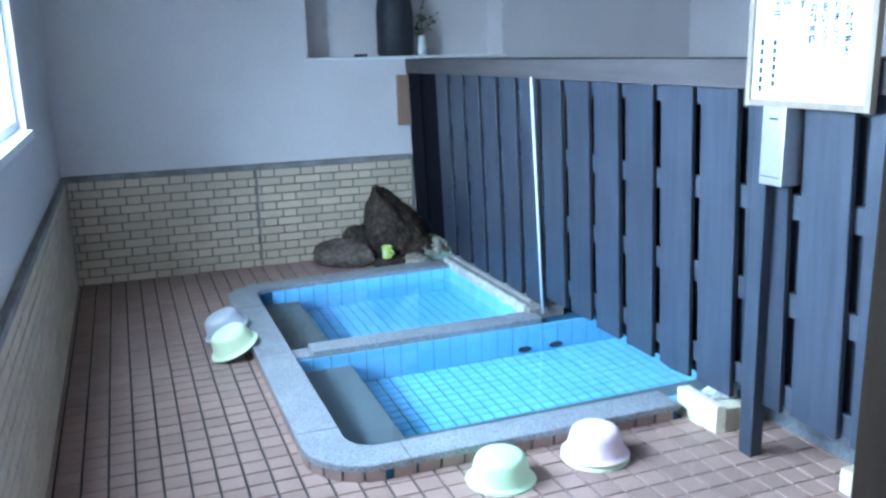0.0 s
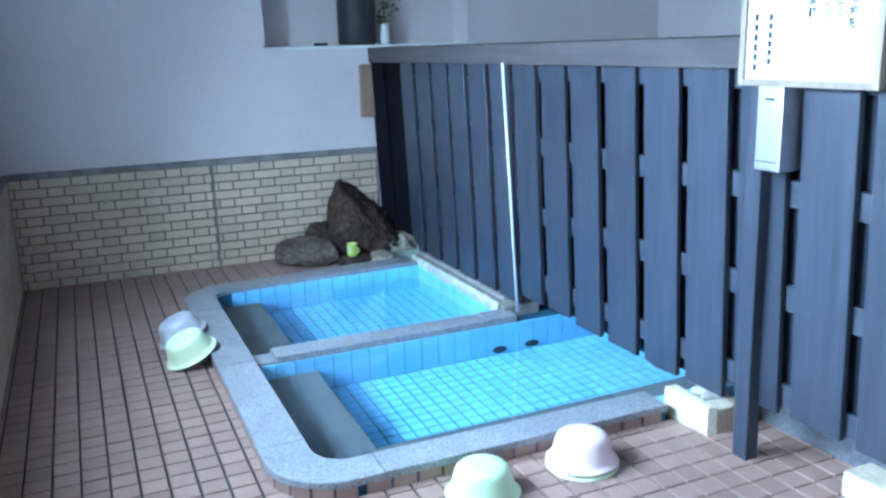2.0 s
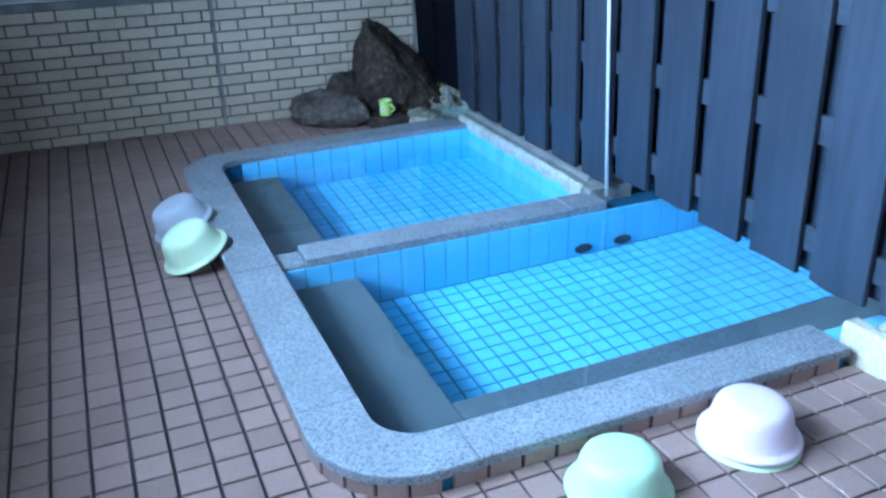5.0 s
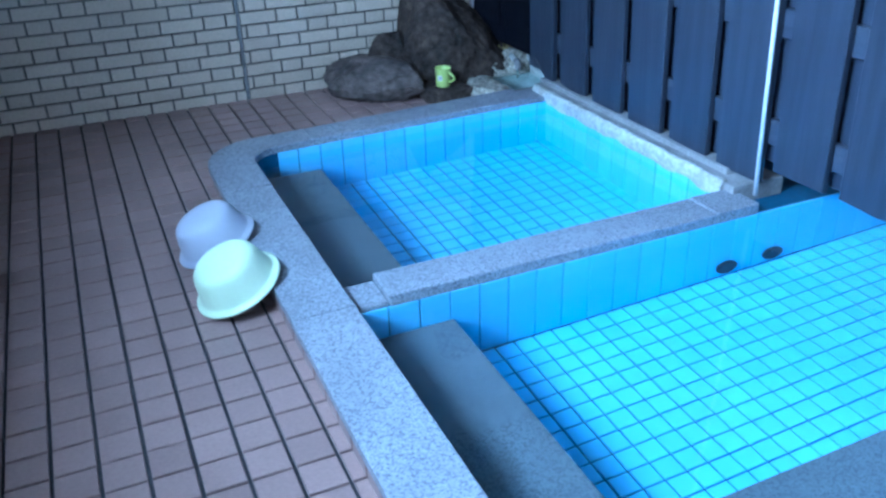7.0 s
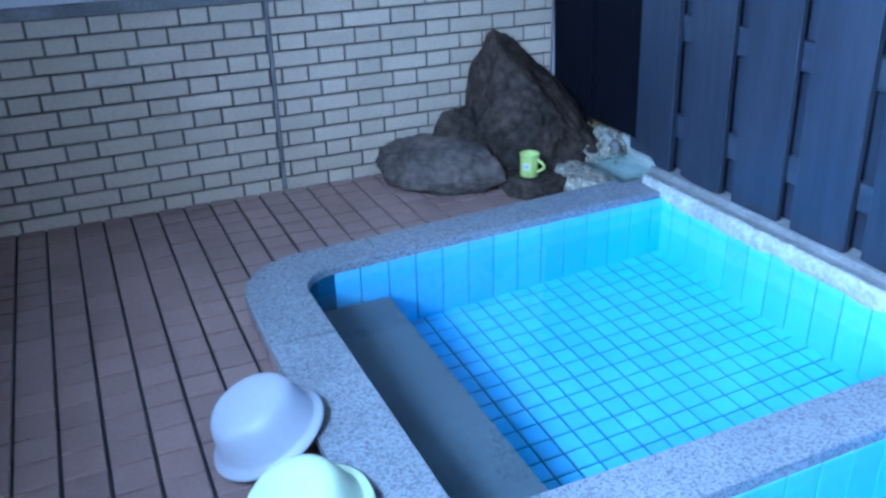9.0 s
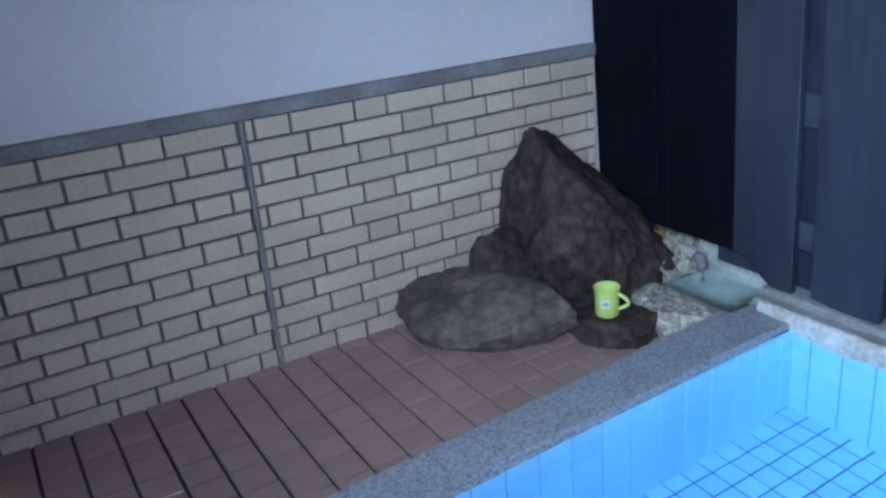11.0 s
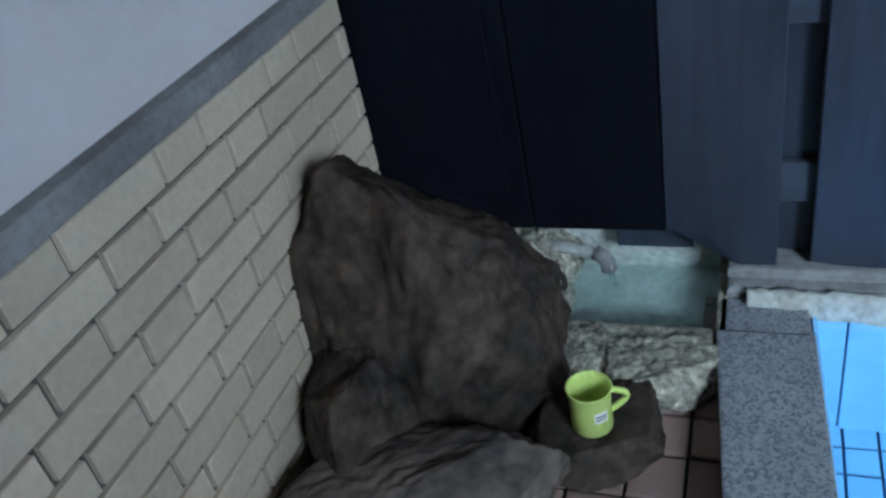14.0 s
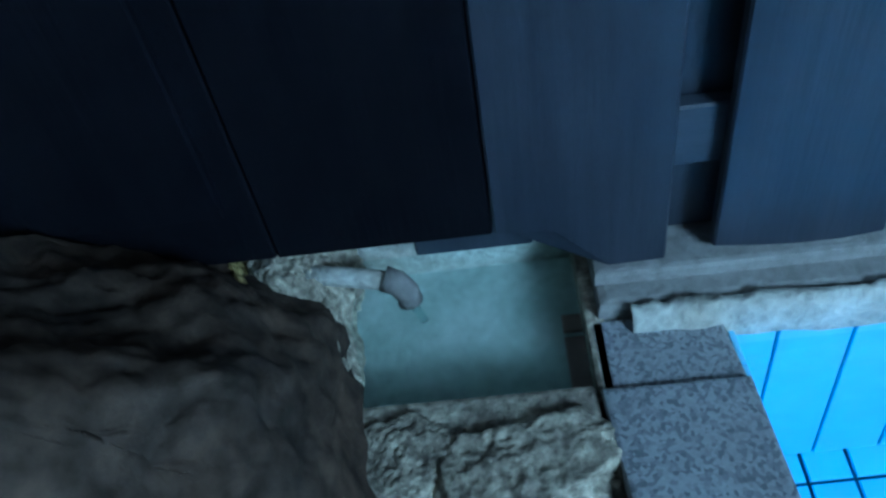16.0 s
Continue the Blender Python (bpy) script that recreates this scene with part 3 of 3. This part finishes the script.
basin("wash_basin", M_GREEN, "pale green plastic basin upside down on the tiles", Matrix.Translation((-0.975, -3.855, FLOOR_T - 0.002)))
basin("wash_basin", M_LIMEP, "yellow-green plastic basin upside down under a pink one", Matrix.Translation((-0.545, -3.842, FLOOR_T - 0.002)))
basin("wash_basin", M_PINK, "pale pink plastic basin stacked on a green one", Matrix.Translation((-0.545, -3.842, FLOOR_T + 0.020)))
basin("wash_basin", M_CLEAR, "milky translucent plastic basin leaning on the curb", Matrix.Translation((-1.755, -1.70, 0.064)) @ pose(0, 0, 0, 0, -22, 0))
basin("wash_basin", M_LIMEP, "pale yellow-green plastic basin leaning on the curb", Matrix.Translation((-1.752, -2.03, 0.067)) @ pose(0, 0, 0, 0, -23, 10))

# rocks in the corner
rk = tagged(part("boulder", hewn_rock((0.76, 0.50, 0.60), 3, ((-0.93, -0.15, 0.33, 0.54), (0.66, -0.20, 0.70, 0.29), (-0.25, -0.80, 0.52, 0.56), (0.50, -0.82, 0.25, 0.56), (-0.75, -0.65, -0.1, 0.68)), 0.10), M_ROCK, smooth=True),
            label="tall dark pointed boulder in the corner", category="rock", group="corner rocks")
rk.matrix_world = pose(-0.245, -0.25, 0, 0, 0, -14)
rk = tagged(part("boulder", hewn_rock((0.67, 0.41, 0.215), 5, ((0.15, -0.70, 0.70, 0.50), (-0.60, -0.25, 0.75, 0.46), (0.30, 0.25, 0.92, 0.62), (0.55, -0.80, 0.1, 0.66), (-0.2, 0.2, 0.95, 0.60), (-0.9, -0.35, 0.2, 0.66), (0.85, 0.4, 0.3, 0.68), (-0.3, -0.9, 0.3, 0.64)), 0.11, undercut=0.22), M_ROCK2, smooth=True),
            label="low brown-grey boulder lying on the tiles", category="rock", group="corner rocks")
rk.matrix_world = pose(-0.69, -0.275, 0.0, 0, 0, -42)
rk = tagged(part("boulder", hewn_rock((0.40, 0.24, 0.30), 8, ((-0.7, -0.5, 0.5, 0.62), (0.3, -0.7, 0.6, 0.6), (0.1, 0.2, 0.95, 0.7)), 0.10), M_ROCK, smooth=True), label="dark boulder between two larger ones", category="rock", group="corner rocks")
rk.matrix_world = pose(-0.47, -0.15, 0, 0, 0, 20)
rk = tagged(part("flat_stone", hewn_rock((0.31, 0.25, 0.092), 12, ((0.0, 0.0, 1.0, 0.62), (0.7, -0.7, 0.1, 0.72), (-0.6, -0.7, 0.2, 0.7), (0.8, 0.5, 0.2, 0.7)), 0.07), M_ROCK, smooth=True), label="flat dark stone carrying a green mug", category="rock", group="corner rocks")
rk.matrix_world = pose(-0.365, -0.54, 0, 0, 0, -30)

cup = tagged(empty("mug", m=pose(-0.397, -0.529, 0.088, 0, 0, -60)), label="lime green plastic mug with a small white label", category="mug")
part("body", lathe([(0, 0), (0.034, 0), (0.037, 0.003), (0.036, 0.05), (0.039, 0.088), (0.041, 0.092), (0.039, 0.094), (0.036, 0.09), (0.033, 0.05), (0.033, 0.006), (0, 0.006)], 40), M_CUP, cup, smooth=True)
part("handle", tube([(0.034 + 0.034 * math.sin(math.pi * i / 12) * (1 if i else 0), 0, 0.074 - 0.052 * i / 12) for i in range(13)], 0.006, 10), M_CUP, cup, smooth=True)
bm = bmesh.new()
cols = [[bm.verts.new((0.0375 * math.cos(a), 0.0375 * math.sin(a), z)) for z in (0.036, 0.060)] for a in [radians(-100 + 8 * i) for i in range(6)]]
for a, b in zip(cols, cols[1:]):
    bm.faces.new((a[0], b[0], b[1], a[1]))
label_ob = part("label", bm, M_PAPER, cup, "small white label with faint dark lines")
bm = bmesh.new()
for zz in (0.043, 0.050):
    cols = [[bm.verts.new((0.0380 * math.cos(a), 0.0380 * math.sin(a), z)) for z in (zz, zz + 0.003)] for a in [radians(-96 + 8 * i) for i in range(5)]]
    for a, b in zip(cols, cols[1:]):
        bm.faces.new((a[0], b[0], b[1], a[1]))
part("print", bm, M_INK, label_ob)

# hot spring source by the fence
src = tagged(empty("spring_basin", (0, 0, 0)), label="crusted stone basin catching the hot spring water", category="basin")
part("floor", box(-0.16, 0.30, -0.735, -0.40, -0.10, 0.0), M_ALGAE, src, "pale green stained basin bottom")
part("rim", hewn_rock((0.19, 0.24, 0.095), 21, ((0, 0, 1, 0.6), (-0.8, -0.4, 0.4, 0.7), (0.9, 0, 0.2, 0.7)), 0.16), M_CRUST, src, smooth=True, at=pose(-0.205, -0.63, 0, 0, 0, 8))
part("rim", hewn_rock((0.15, 0.17, 0.09), 25, ((0, 0.1, 1, 0.6), (-0.6, 0.6, 0.4, 0.7)), 0.18), M_CRUST, src, smooth=True, at=pose(-0.18, -0.475, 0, 0, 0, 30))
part("rim", box(-0.150, -0.098, -0.722, -0.415, -0.04, 0.076, 0.008), M_CRUST, src)
part("rim", hewn_rock((0.32, 0.16, 0.135), 23, ((0, 0, 1, 0.55), (0.1, -0.9, 0.3, 0.7)), 0.18), M_CRUST, src, smooth=True, at=pose(0.02, -0.345, 0, 0, 0, 6))
part("rim", hewn_rock((0.20, 0.18, 0.17), 29, ((0, 0, 1, 0.6), (-0.4, -0.6, 0.7, 0.6)), 0.2), M_CRUST, src, smooth=True, at=pose(0.13, -0.33, 0, 0, 0, 40))
part("rim", box(-0.125, 0.25, -0.748, -0.722, -0.06, 0.075, 0.006), M_CRUST, src)
part("back", box(0.17, 0.30, -0.74, -0.33, -0.05, 0.14, 0.01), M_LIME, src)
part("crust", hewn_rock((0.26, 0.24, 0.21), 27, ((-0.5, -0.4, 0.8, 0.55), (0.1, -0.8, 0.5, 0.6)), 0.26), M_YELLOW, src, "yellow mineral crust", smooth=True, at=pose(0.13, -0.17, 0.0, 0, 0, 15))
part("crust", hewn_rock((0.15, 0.13, 0.185), 33, ((-0.3, -0.6, 0.7, 0.5),), 0.28), M_YELLOW, src, "yellow mineral crust", smooth=True, at=pose(0.07, -0.285, 0.0, 0, 0, 60))
bm = bmesh.new()
bm.faces.new([bm.verts.new(p) for p in ((-0.125, -0.724, 0.062), (0.18, -0.724, 0.062), (0.18, -0.40, 0.062), (-0.125, -0.40, 0.062))])
w = tagged(part("spring_water", bm, M_SPRING), label="cloudy greenish spring water in the small basin", category="water", kind="structure")
w.visible_shadow = False
spout = tagged(empty("spout_pipe", (0, 0, 0)), label="pale crusted spout pipe letting water into the basin", category="pipe")
part("pipe", tube([(0.085, -0.34, 0.140), (0.070, -0.40, 0.140), (0.058, -0.455, 0.138), (0.054, -0.478, 0.130)], 0.014), M_LIME, spout, smooth=True)
part("elbow", tube([(0.058, -0.462, 0.140), (0.054, -0.480, 0.132), (0.052, -0.490, 0.115), (0.050, -0.492, 0.098)], 0.018), M_CONC, spout, smooth=True)
part("stream", tube([(0.050, -0.492, 0.10), (0.046, -0.500, 0.08), (0.043, -0.506, 0.062)], 0.006), M_SPRING, spout, "thin stream of water", smooth=True)

# pipe on the fence
tagged(part("white_pipe", tube([(0.058, -2.235, 0.07), (0.018, -2.235, 0.78), (-0.022, -2.235, 1.485)], 0.008), M_WHITE, smooth=True), label="thin white upright pipe in front of the fence", category="pipe")

# wooden plaque at the wall end of the fence
tagged(part("wooden_plaque", box(-0.105, 0.03, -0.034, -0.002, 1.06, 1.46, 0.005), M_PLAQUE), label="reddish-brown wooden plaque hung by the fence end", category="plaque")

# jar and plant in the niche
tagged(part("stone_jar", lathe([(0, 0), (0.135, 0), (0.15, 0.02), (0.15, 0.34), (0.14, 0.43), (0.11, 0.50), (0.06, 0.535), (0, 0.54)], 32), M_BLACK, smooth=True, at=pose(-0.05, 0.15, NZ0 + 0.022)),
       label="tall black rounded jar standing in the niche", category="jar")
tagged(part("shallow_dish", lathe([(0, 0), (0.05, 0), (0.055, 0.02), (0.048, 0.022), (0.04, 0.008), (0, 0.008)], 24), M_BLACK, smooth=True, at=pose(-0.36, 0.10, NZ0 + 0.022)), label="small dark dish on the niche sill", category="dish")
plant = tagged(empty("potted_plant", (0.17, 0.12, NZ0 + 0.022)), label="small leafy plant in a pale vase", category="plant")
part("vase", lathe([(0, 0), (0.035, 0), (0.04, 0.05), (0.028, 0.14), (0.03, 0.16), (0.024, 0.16), (0.022, 0.14), (0, 0.02)], 24), M_WHITE, plant, smooth=True)
rnd = random.Random(3)
for i in range(5):
    tip = Vector((rnd.uniform(-0.04, 0.13), rnd.uniform(-0.06, 0.06), rnd.uniform(0.22, 0.42)))
    stem = part("stem", tube([(0, 0, 0.1), tip * 0.6 + Vector((0, 0, 0.04)), tip], 0.003, 6), M_LEAF, plant)
    for j in range(9):
        bm = bmesh.new()
        s = rnd.uniform(0.022, 0.036)
        vs = [bm.verts.new(p) for p in ((0, 0, 0), (s * 0.5, s * 0.6, 0.006), (0, s * 1.7, -0.004), (-s * 0.5, s * 0.6, 0.006))]
        bm.faces.new((vs[0], vs[1], vs[2]))
        bm.faces.new((vs[0], vs[2], vs[3]))
        q = tip * rnd.uniform(0.7, 1.05) + Vector((rnd.uniform(-0.02, 0.02), rnd.uniform(-0.02, 0.02), rnd.uniform(-0.02, 0.03)))
        part("leaf", bm, M_LEAF, stem, at=Matrix.Translation(q) @ Euler((rnd.uniform(-0.8, 0.8), rnd.uniform(-0.8, 0.8), rnd.uniform(0, 6.28))).to_matrix().to_4x4())

# sign and money box on the post
SY0, SY1, SZ0, SZ1, SX = -4.60, -4.042, 1.42, 2.12, -0.05
sign = tagged(empty("notice_board", (SX, (SY0 + SY1) / 2, SZ0)), label="white notice board with Japanese writing in a wooden frame", category="sign")
hw, hh = (SY1 - SY0) / 2, SZ1 - SZ0
part("panel", box(-0.004, 0.006, -hw + 0.02, hw - 0.02, 0.02, hh - 0.02), M_PAPER, sign)
for y0, y1 in ((-hw, -hw + 0.024), (hw - 0.024, hw)):
    part("frame_side", box(-0.014, 0.014, y0, y1, 0, hh, 0.003), M_FRAME, sign)
for z0, z1 in ((0, 0.024), (hh - 0.024, hh)):
    part("frame_rail", box(-0.013, 0.013, -hw + 0.024, hw - 0.024, z0, z1, 0.003), M_FRAME, sign)


def writing(text, size, y, z, parent):
    """A column of characters read downwards, facing the room."""
    cu = bpy.data.curves.new("writing", 'FONT')
    cu.body = "\n".join(text)
    cu.size = size
    cu.offset = size * 0.03
    cu.space_line = 1.0
    cu.align_x = 'CENTER'
    tmp = new("writing", cu)
    bpy.context.view_layer.update()
    me = bpy.data.meshes.new_from_object(tmp.evaluated_get(bpy.context.evaluated_depsgraph_get()))
    bpy.data.objects.remove(tmp)
    me.materials.clear()
    me.materials.append(M_INK)
    ob = new("writing", me)
    ob.parent = parent
    ob.matrix_basis = Matrix(((0, 0, -1, -0.006), (-1, 0, 0, y), (0, 1, 0, z), (0, 0, 0, 1)))


writing("お願い", 0.050, -0.235, 0.50, sign)
writing("記の通り当温泉は料金を", 0.034, -0.165, 0.52, sign)
writing("ただく事に成りました", 0.034, -0.115, 0.52, sign)
writing("様方にご協力をいただ", 0.034, -0.065, 0.52, sign)
writing("記の料金を下の料金箱", 0.034, -0.015, 0.52, sign)
writing("願い致します", 0.034, 0.035, 0.50, sign)
writing("大人 百円", 0.036, 0.105, 0.48, sign)
writing("子供 五十円", 0.036, 0.150, 0.48, sign)
bm = bmesh.new()
for i in range(6):
    add_box(bm, -0.0056, -0.0045, 0.143, 0.160, 0.07 + i * 0.028, 0.09 + i * 0.028)
    add_box(bm, -0.0056, -0.0045, 0.205, 0.222, 0.05 + i * 0.032, 0.073 + i * 0.032)
tagged(part("small_print", bm, M_INK, sign), kind="stuff")

mb = tagged(empty("money_box", (0.0, -4.192, 1.14)), label="dull steel money box with a slot on the fence post", category="box")
part("body", box(-0.06, 0.06, -0.056, 0.056, 0, 0.30, 0.005), M_METAL, mb)
part("slot", box(-0.0625, -0.058, -0.02, 0.02, 0.235, 0.242), M_INK, mb)
part("lid_seam", box(-0.0615, -0.058, -0.046, 0.046, 0.03, 0.033), M_INK, mb)

# blocks at the end of the curb
blk = tagged(empty("stone_trough", (0.02, -3.755, 0)), label="broken pale stone block beside the fence foot", category="block")
part("block", prism([(0.0, 0.14), (0.01, -0.12), (0.05, -0.13), (0.06, 0.14)], 0, 0.135, 0.012), M_BLOCK, blk)
part("block", prism([(0.06, -0.03), (0.05, -0.13), (0.24, -0.12), (0.24, -0.06)], 0, 0.12, 0.012), M_BLOCK, blk)
part("fill", box(0.06, 0.24, -0.05, 0.14, 0, 0.075, 0.01), M_LIME, blk)
tagged(part("stone_lump", rock((0.15, 0.12, 0.075), 31, rough=0.2, square=0.3), M_LIME, smooth=True, at=pose(0.18, -3.72, 0.073)), label="pale rounded stone lying on the block", category="stone")
tagged(part("stone_block", box(0.13, 0.27, -4.70, -4.44, 0.01, 0.11, 0.014), M_BLOCK), label="pale stone block on the tiles by the fence", category="block")

# entrance post
post = tagged(part("entrance_post", box(-1.15, -1.02, -5.752, -5.615, 0.0, ZC, 0.008), M_POST), label="old brown wooden entrance post", category="post")
part("knot", lathe([(0, 0.001), (0.012, 0.001), (0.016, -0.001), (0, -0.001)], 14), M_INK, post, at=pose(-1.151, -5.68, 1.60, 0, -90, 0))

# ---------- floor and pieces ----------
floor = tagged(part("floor", prism([(X0, YF), (X1, YF), (X1, -3.61), (-1.30, -3.61), (-1.56, -3.30), (-1.56, -0.9), (-0.13, -0.78), (-0.13, -0.39), (0.31, -0.39), (0.31, -0.05), (0.31, YB), (X0, YB)], -0.15, 0.002), M_GROUT),
               label="brown-pink square tiles with dark joints", category="floor", kind="structure")
tagged(part("floor_neighbour", prism([(1.6, -3.61), (X1, -3.61), (X1, YB), (0.31, YB), (0.31, -0.80), (1.6, -0.80)], -0.15, 0.002), M_TILE), label="tiled floor of the neighbouring bath", category="floor", kind="structure")
tagged(part("ground_under", box(X0 - 0.14, X1 + 0.14, YF - 0.14, YB + 0.5, -0.75, -0.60), M_CONC), label="concrete slab under the building", category="ground", kind="structure")

TP, TG, TGY = 0.1012, 0.0095, 0.0072
PHX, PHY = -1.699, -2.108
cells = []
for i in range(-10, 23):
    for j in range(-60, 24):
        x0, x1 = PHX + i * TP, PHX + (i + 1) * TP
        y0, y1 = PHY + j * TP, PHY + (j + 1) * TP
        if x1 < X0 + 0.03 or y1 > YB + 0.05 or x0 > (0.36 if y1 < -3.6 else 0.05) or y0 < -5.9:
            continue
        x0, y1, x1 = max(x0, X0 + 0.018), min(y1, YB - 0.018), min(x1, 0.40 if y1 < -3.6 else 0.06)
        if x1 - x0 < 0.02 or y1 - y0 < 0.02:
            continue
        # keep clear of the pool curb, cutting tiles along it
        if y1 > YO0 + 0.012 and y0 < YFO - 0.01 and x1 > XO + 0.012:
            if x0 < XO - 0.02 and y0 > -3.43 and y1 < -1.08:
                x1 = XO + 0.010
            elif y0 < YO0 - 0.02 and x0 > -1.40:
                y1 = YO0 + 0.010
            elif x0 < XO - 0.02:
                pass
            elif y1 > YFO + 0.03 and x0 < -0.3:
                y0 = YFO + 0.012
            elif (x0 <= -1.40 and y0 < -3.58) or (x0 < -1.54 and y1 > -1.0):
                pass
            else:
                continue
        if x1 > -0.30 and y0 > -0.76 and y1 < -0.30 and x0 > -0.2:
            continue
        cells.append(((x0 + x1) / 2, (y0 + y1) / 2, x1 - x0 - TG, y1 - y0 - TGY))
rest = [c for c in cells if c[2] < 0.01 or c[3] < 0.01]
cells = [c for c in cells if c[2] >= 0.01 and c[3] >= 0.01]
cells.sort(key=lambda c: abs(c[0] + 1.95) * 0.8 + max(0, -4.6 - c[1]) + max(0, c[1] + 1.6))
shared = {}


def place_piece(name, key, dims, material, m, parent):
    if key not in shared:
        shared[key] = piece_mesh(name, *dims, material)
    ob = new(name, shared[key])
    ob.parent = parent
    ob.matrix_basis = m
    return ob


rnd = random.Random(11)
for n, (cx, cy, w, d) in enumerate(cells[:300]):
    key = ("t", round(w, 3), round(d, 3))
    place_piece("tile", key, (w, d, FLOOR_T - 0.002, 0.0018), M_TILE, Matrix.Translation((cx, cy, 0.002 + rnd.uniform(-0.0008, 0.0008))) @ pose(0, 0, 0, rnd.uniform(-.15, .15), rnd.uniform(-.15, .15), 0), floor)
joined_pieces("tiles", [(Matrix.Translation((cx, cy, 0.002 + rnd.uniform(-0.0008, 0.0008))), w, d, FLOOR_T - 0.002, 0.0018) for cx, cy, w, d in cells[300:]], M_TILE, floor)

# tiles on the outer face of the curb
def face_tile(x, y, ang, w):
    place_piece("side_tile", ("s", round(w, 3)), (w, TOP0 - FLOOR_T + 0.004, 0.012, 0.002), M_TILE,
                Matrix.Translation((x, y, (TOP0 + FLOOR_T) / 2 - 0.001)) @ pose(0, 0, 0, 90, 0, ang), curb)


x = -1.36 + 0.05
while x < -0.05:
    face_tile(x, YO0 + 0.015, 0, TP - TG)
    x += TP
y = -3.425 + 0.05
while y < -1.1:
    face_tile(XO + 0.015, y, -90, TP - TG)
    y += TP
for i in range(5):
    a = 261 - i * 18
    face_tile(XO + 0.28 + 0.264 * math.cos(radians(a)), YO0 + 0.28 + 0.264 * math.sin(radians(a)), a - 270, 0.078)

# pool tiles
PT, WP = 0.070, 0.100
near_tiles, far_tiles = [], []
for i in range(38):
    for j in range(14):
        cx, cy = -1.13 + i * PT, -2.337 - j * PT
        if cy > -3.24:
            near_tiles.append((cx, cy))
for i in range(17):
    for j in range(19):
        cx, cy = -1.155 + i * PT, -2.135 + j * PT
        if cx < 0.0 and cy < -0.93:
            far_tiles.append((cx, cy))
near_tiles.sort(key=lambda c: c[0])
spare = near_tiles[160:] + far_tiles[140:]
for cx, cy in near_tiles[:160] + far_tiles[:140]:
    place_piece("pool_tile", ("p",), (PT - 0.0062, PT - 0.0062, 0.008, 0.0015), M_POOL, Matrix.Translation((cx, cy, FLZ - 0.006)), pool)
joined_pieces("pool_tiles", [(Matrix.Translation((cx, cy, FLZ - 0.006)), PT - 0.0062, PT - 0.0062, 0.008, 0.0015) for cx, cy in spare], M_POOL, pool)


def wall_tile(x, y, ang, w=WP - 0.004, z0=FLZ + 0.002, z1=0.03):
    place_piece("wall_tile", ("w", round(w, 3), round(z1 - z0, 3)), (w, z1 - z0, 0.008, 0.0015), M_POOL, Matrix.Translation((x, y, (z0 + z1) / 2)) @ pose(0, 0, 0, 90, 0, ang), pool)


for i in range(29):
    wall_tile(-1.425 + i * WP, -2.292, 0)
for i in range(15):
    xx = -1.425 + i * WP
    if xx < 0.02:
        wall_tile(xx, -0.956 + (xx + 1.35) * 0.040, 2.3, z1=0.056)
for i in range(13):
    yy = -2.12 + i * WP
    if yy < -0.90:
        wall_tile(-0.013, yy, -90, z1=0.056)

# bricks
def brick_rows(length, shift=-0.006):
    out = []
    for r in range(ROWS):
        s = shift - ((r + 1) % 2) * (PERIOD / 2)
        kind = 0
        while s < length:
            w = STRETCH if kind == 0 else HEAD
            a, b = max(s, 0.004), min(s + w, length - 0.004)
            if b - a > 0.010:
                out.append(((a + b) / 2, (r + 0.5) * RP, round(b - a, 3)))
            s += w + JOINT
            kind = 1 - kind
    return out


rnd = random.Random(5)
for x_right, length, shift in ((0.0, 1.274, -0.006), (-1.286, 2.66 - 1.286 - 0.03, -0.302)):
    for s, z, w in brick_rows(length, shift):
        place_piece("brick", ("b", w), (w, RP - 0.009, 0.012, 0.0018), M_BRICK,
                    Matrix.Translation((x_right - s, YB - 0.015 - rnd.uniform(0, 0.0015), z)) @ pose(0, 0, 0, 90, 0, 0), wains_back)
side = sorted(brick_rows(7.6), key=lambda c: abs(c[0] - 1.2))
for s, z, w in side[:300]:
    place_piece("brick", ("b", w), (w, RP - 0.009, 0.012, 0.0018), M_BRICK, Matrix.Translation((X0 + 0.015, YB - 0.03 - s, z)) @ pose(0, 0, 0, 90, 0, 90), wains_left)
joined_pieces("bricks", [(Matrix.Translation((X0 + 0.015, YB - 0.03 - s, z)) @ pose(0, 0, 0, 90, 0, 90), w, RP - 0.009, 0.012, 0.0018) for s, z, w in side[300:]], M_BRICK, wains_left)
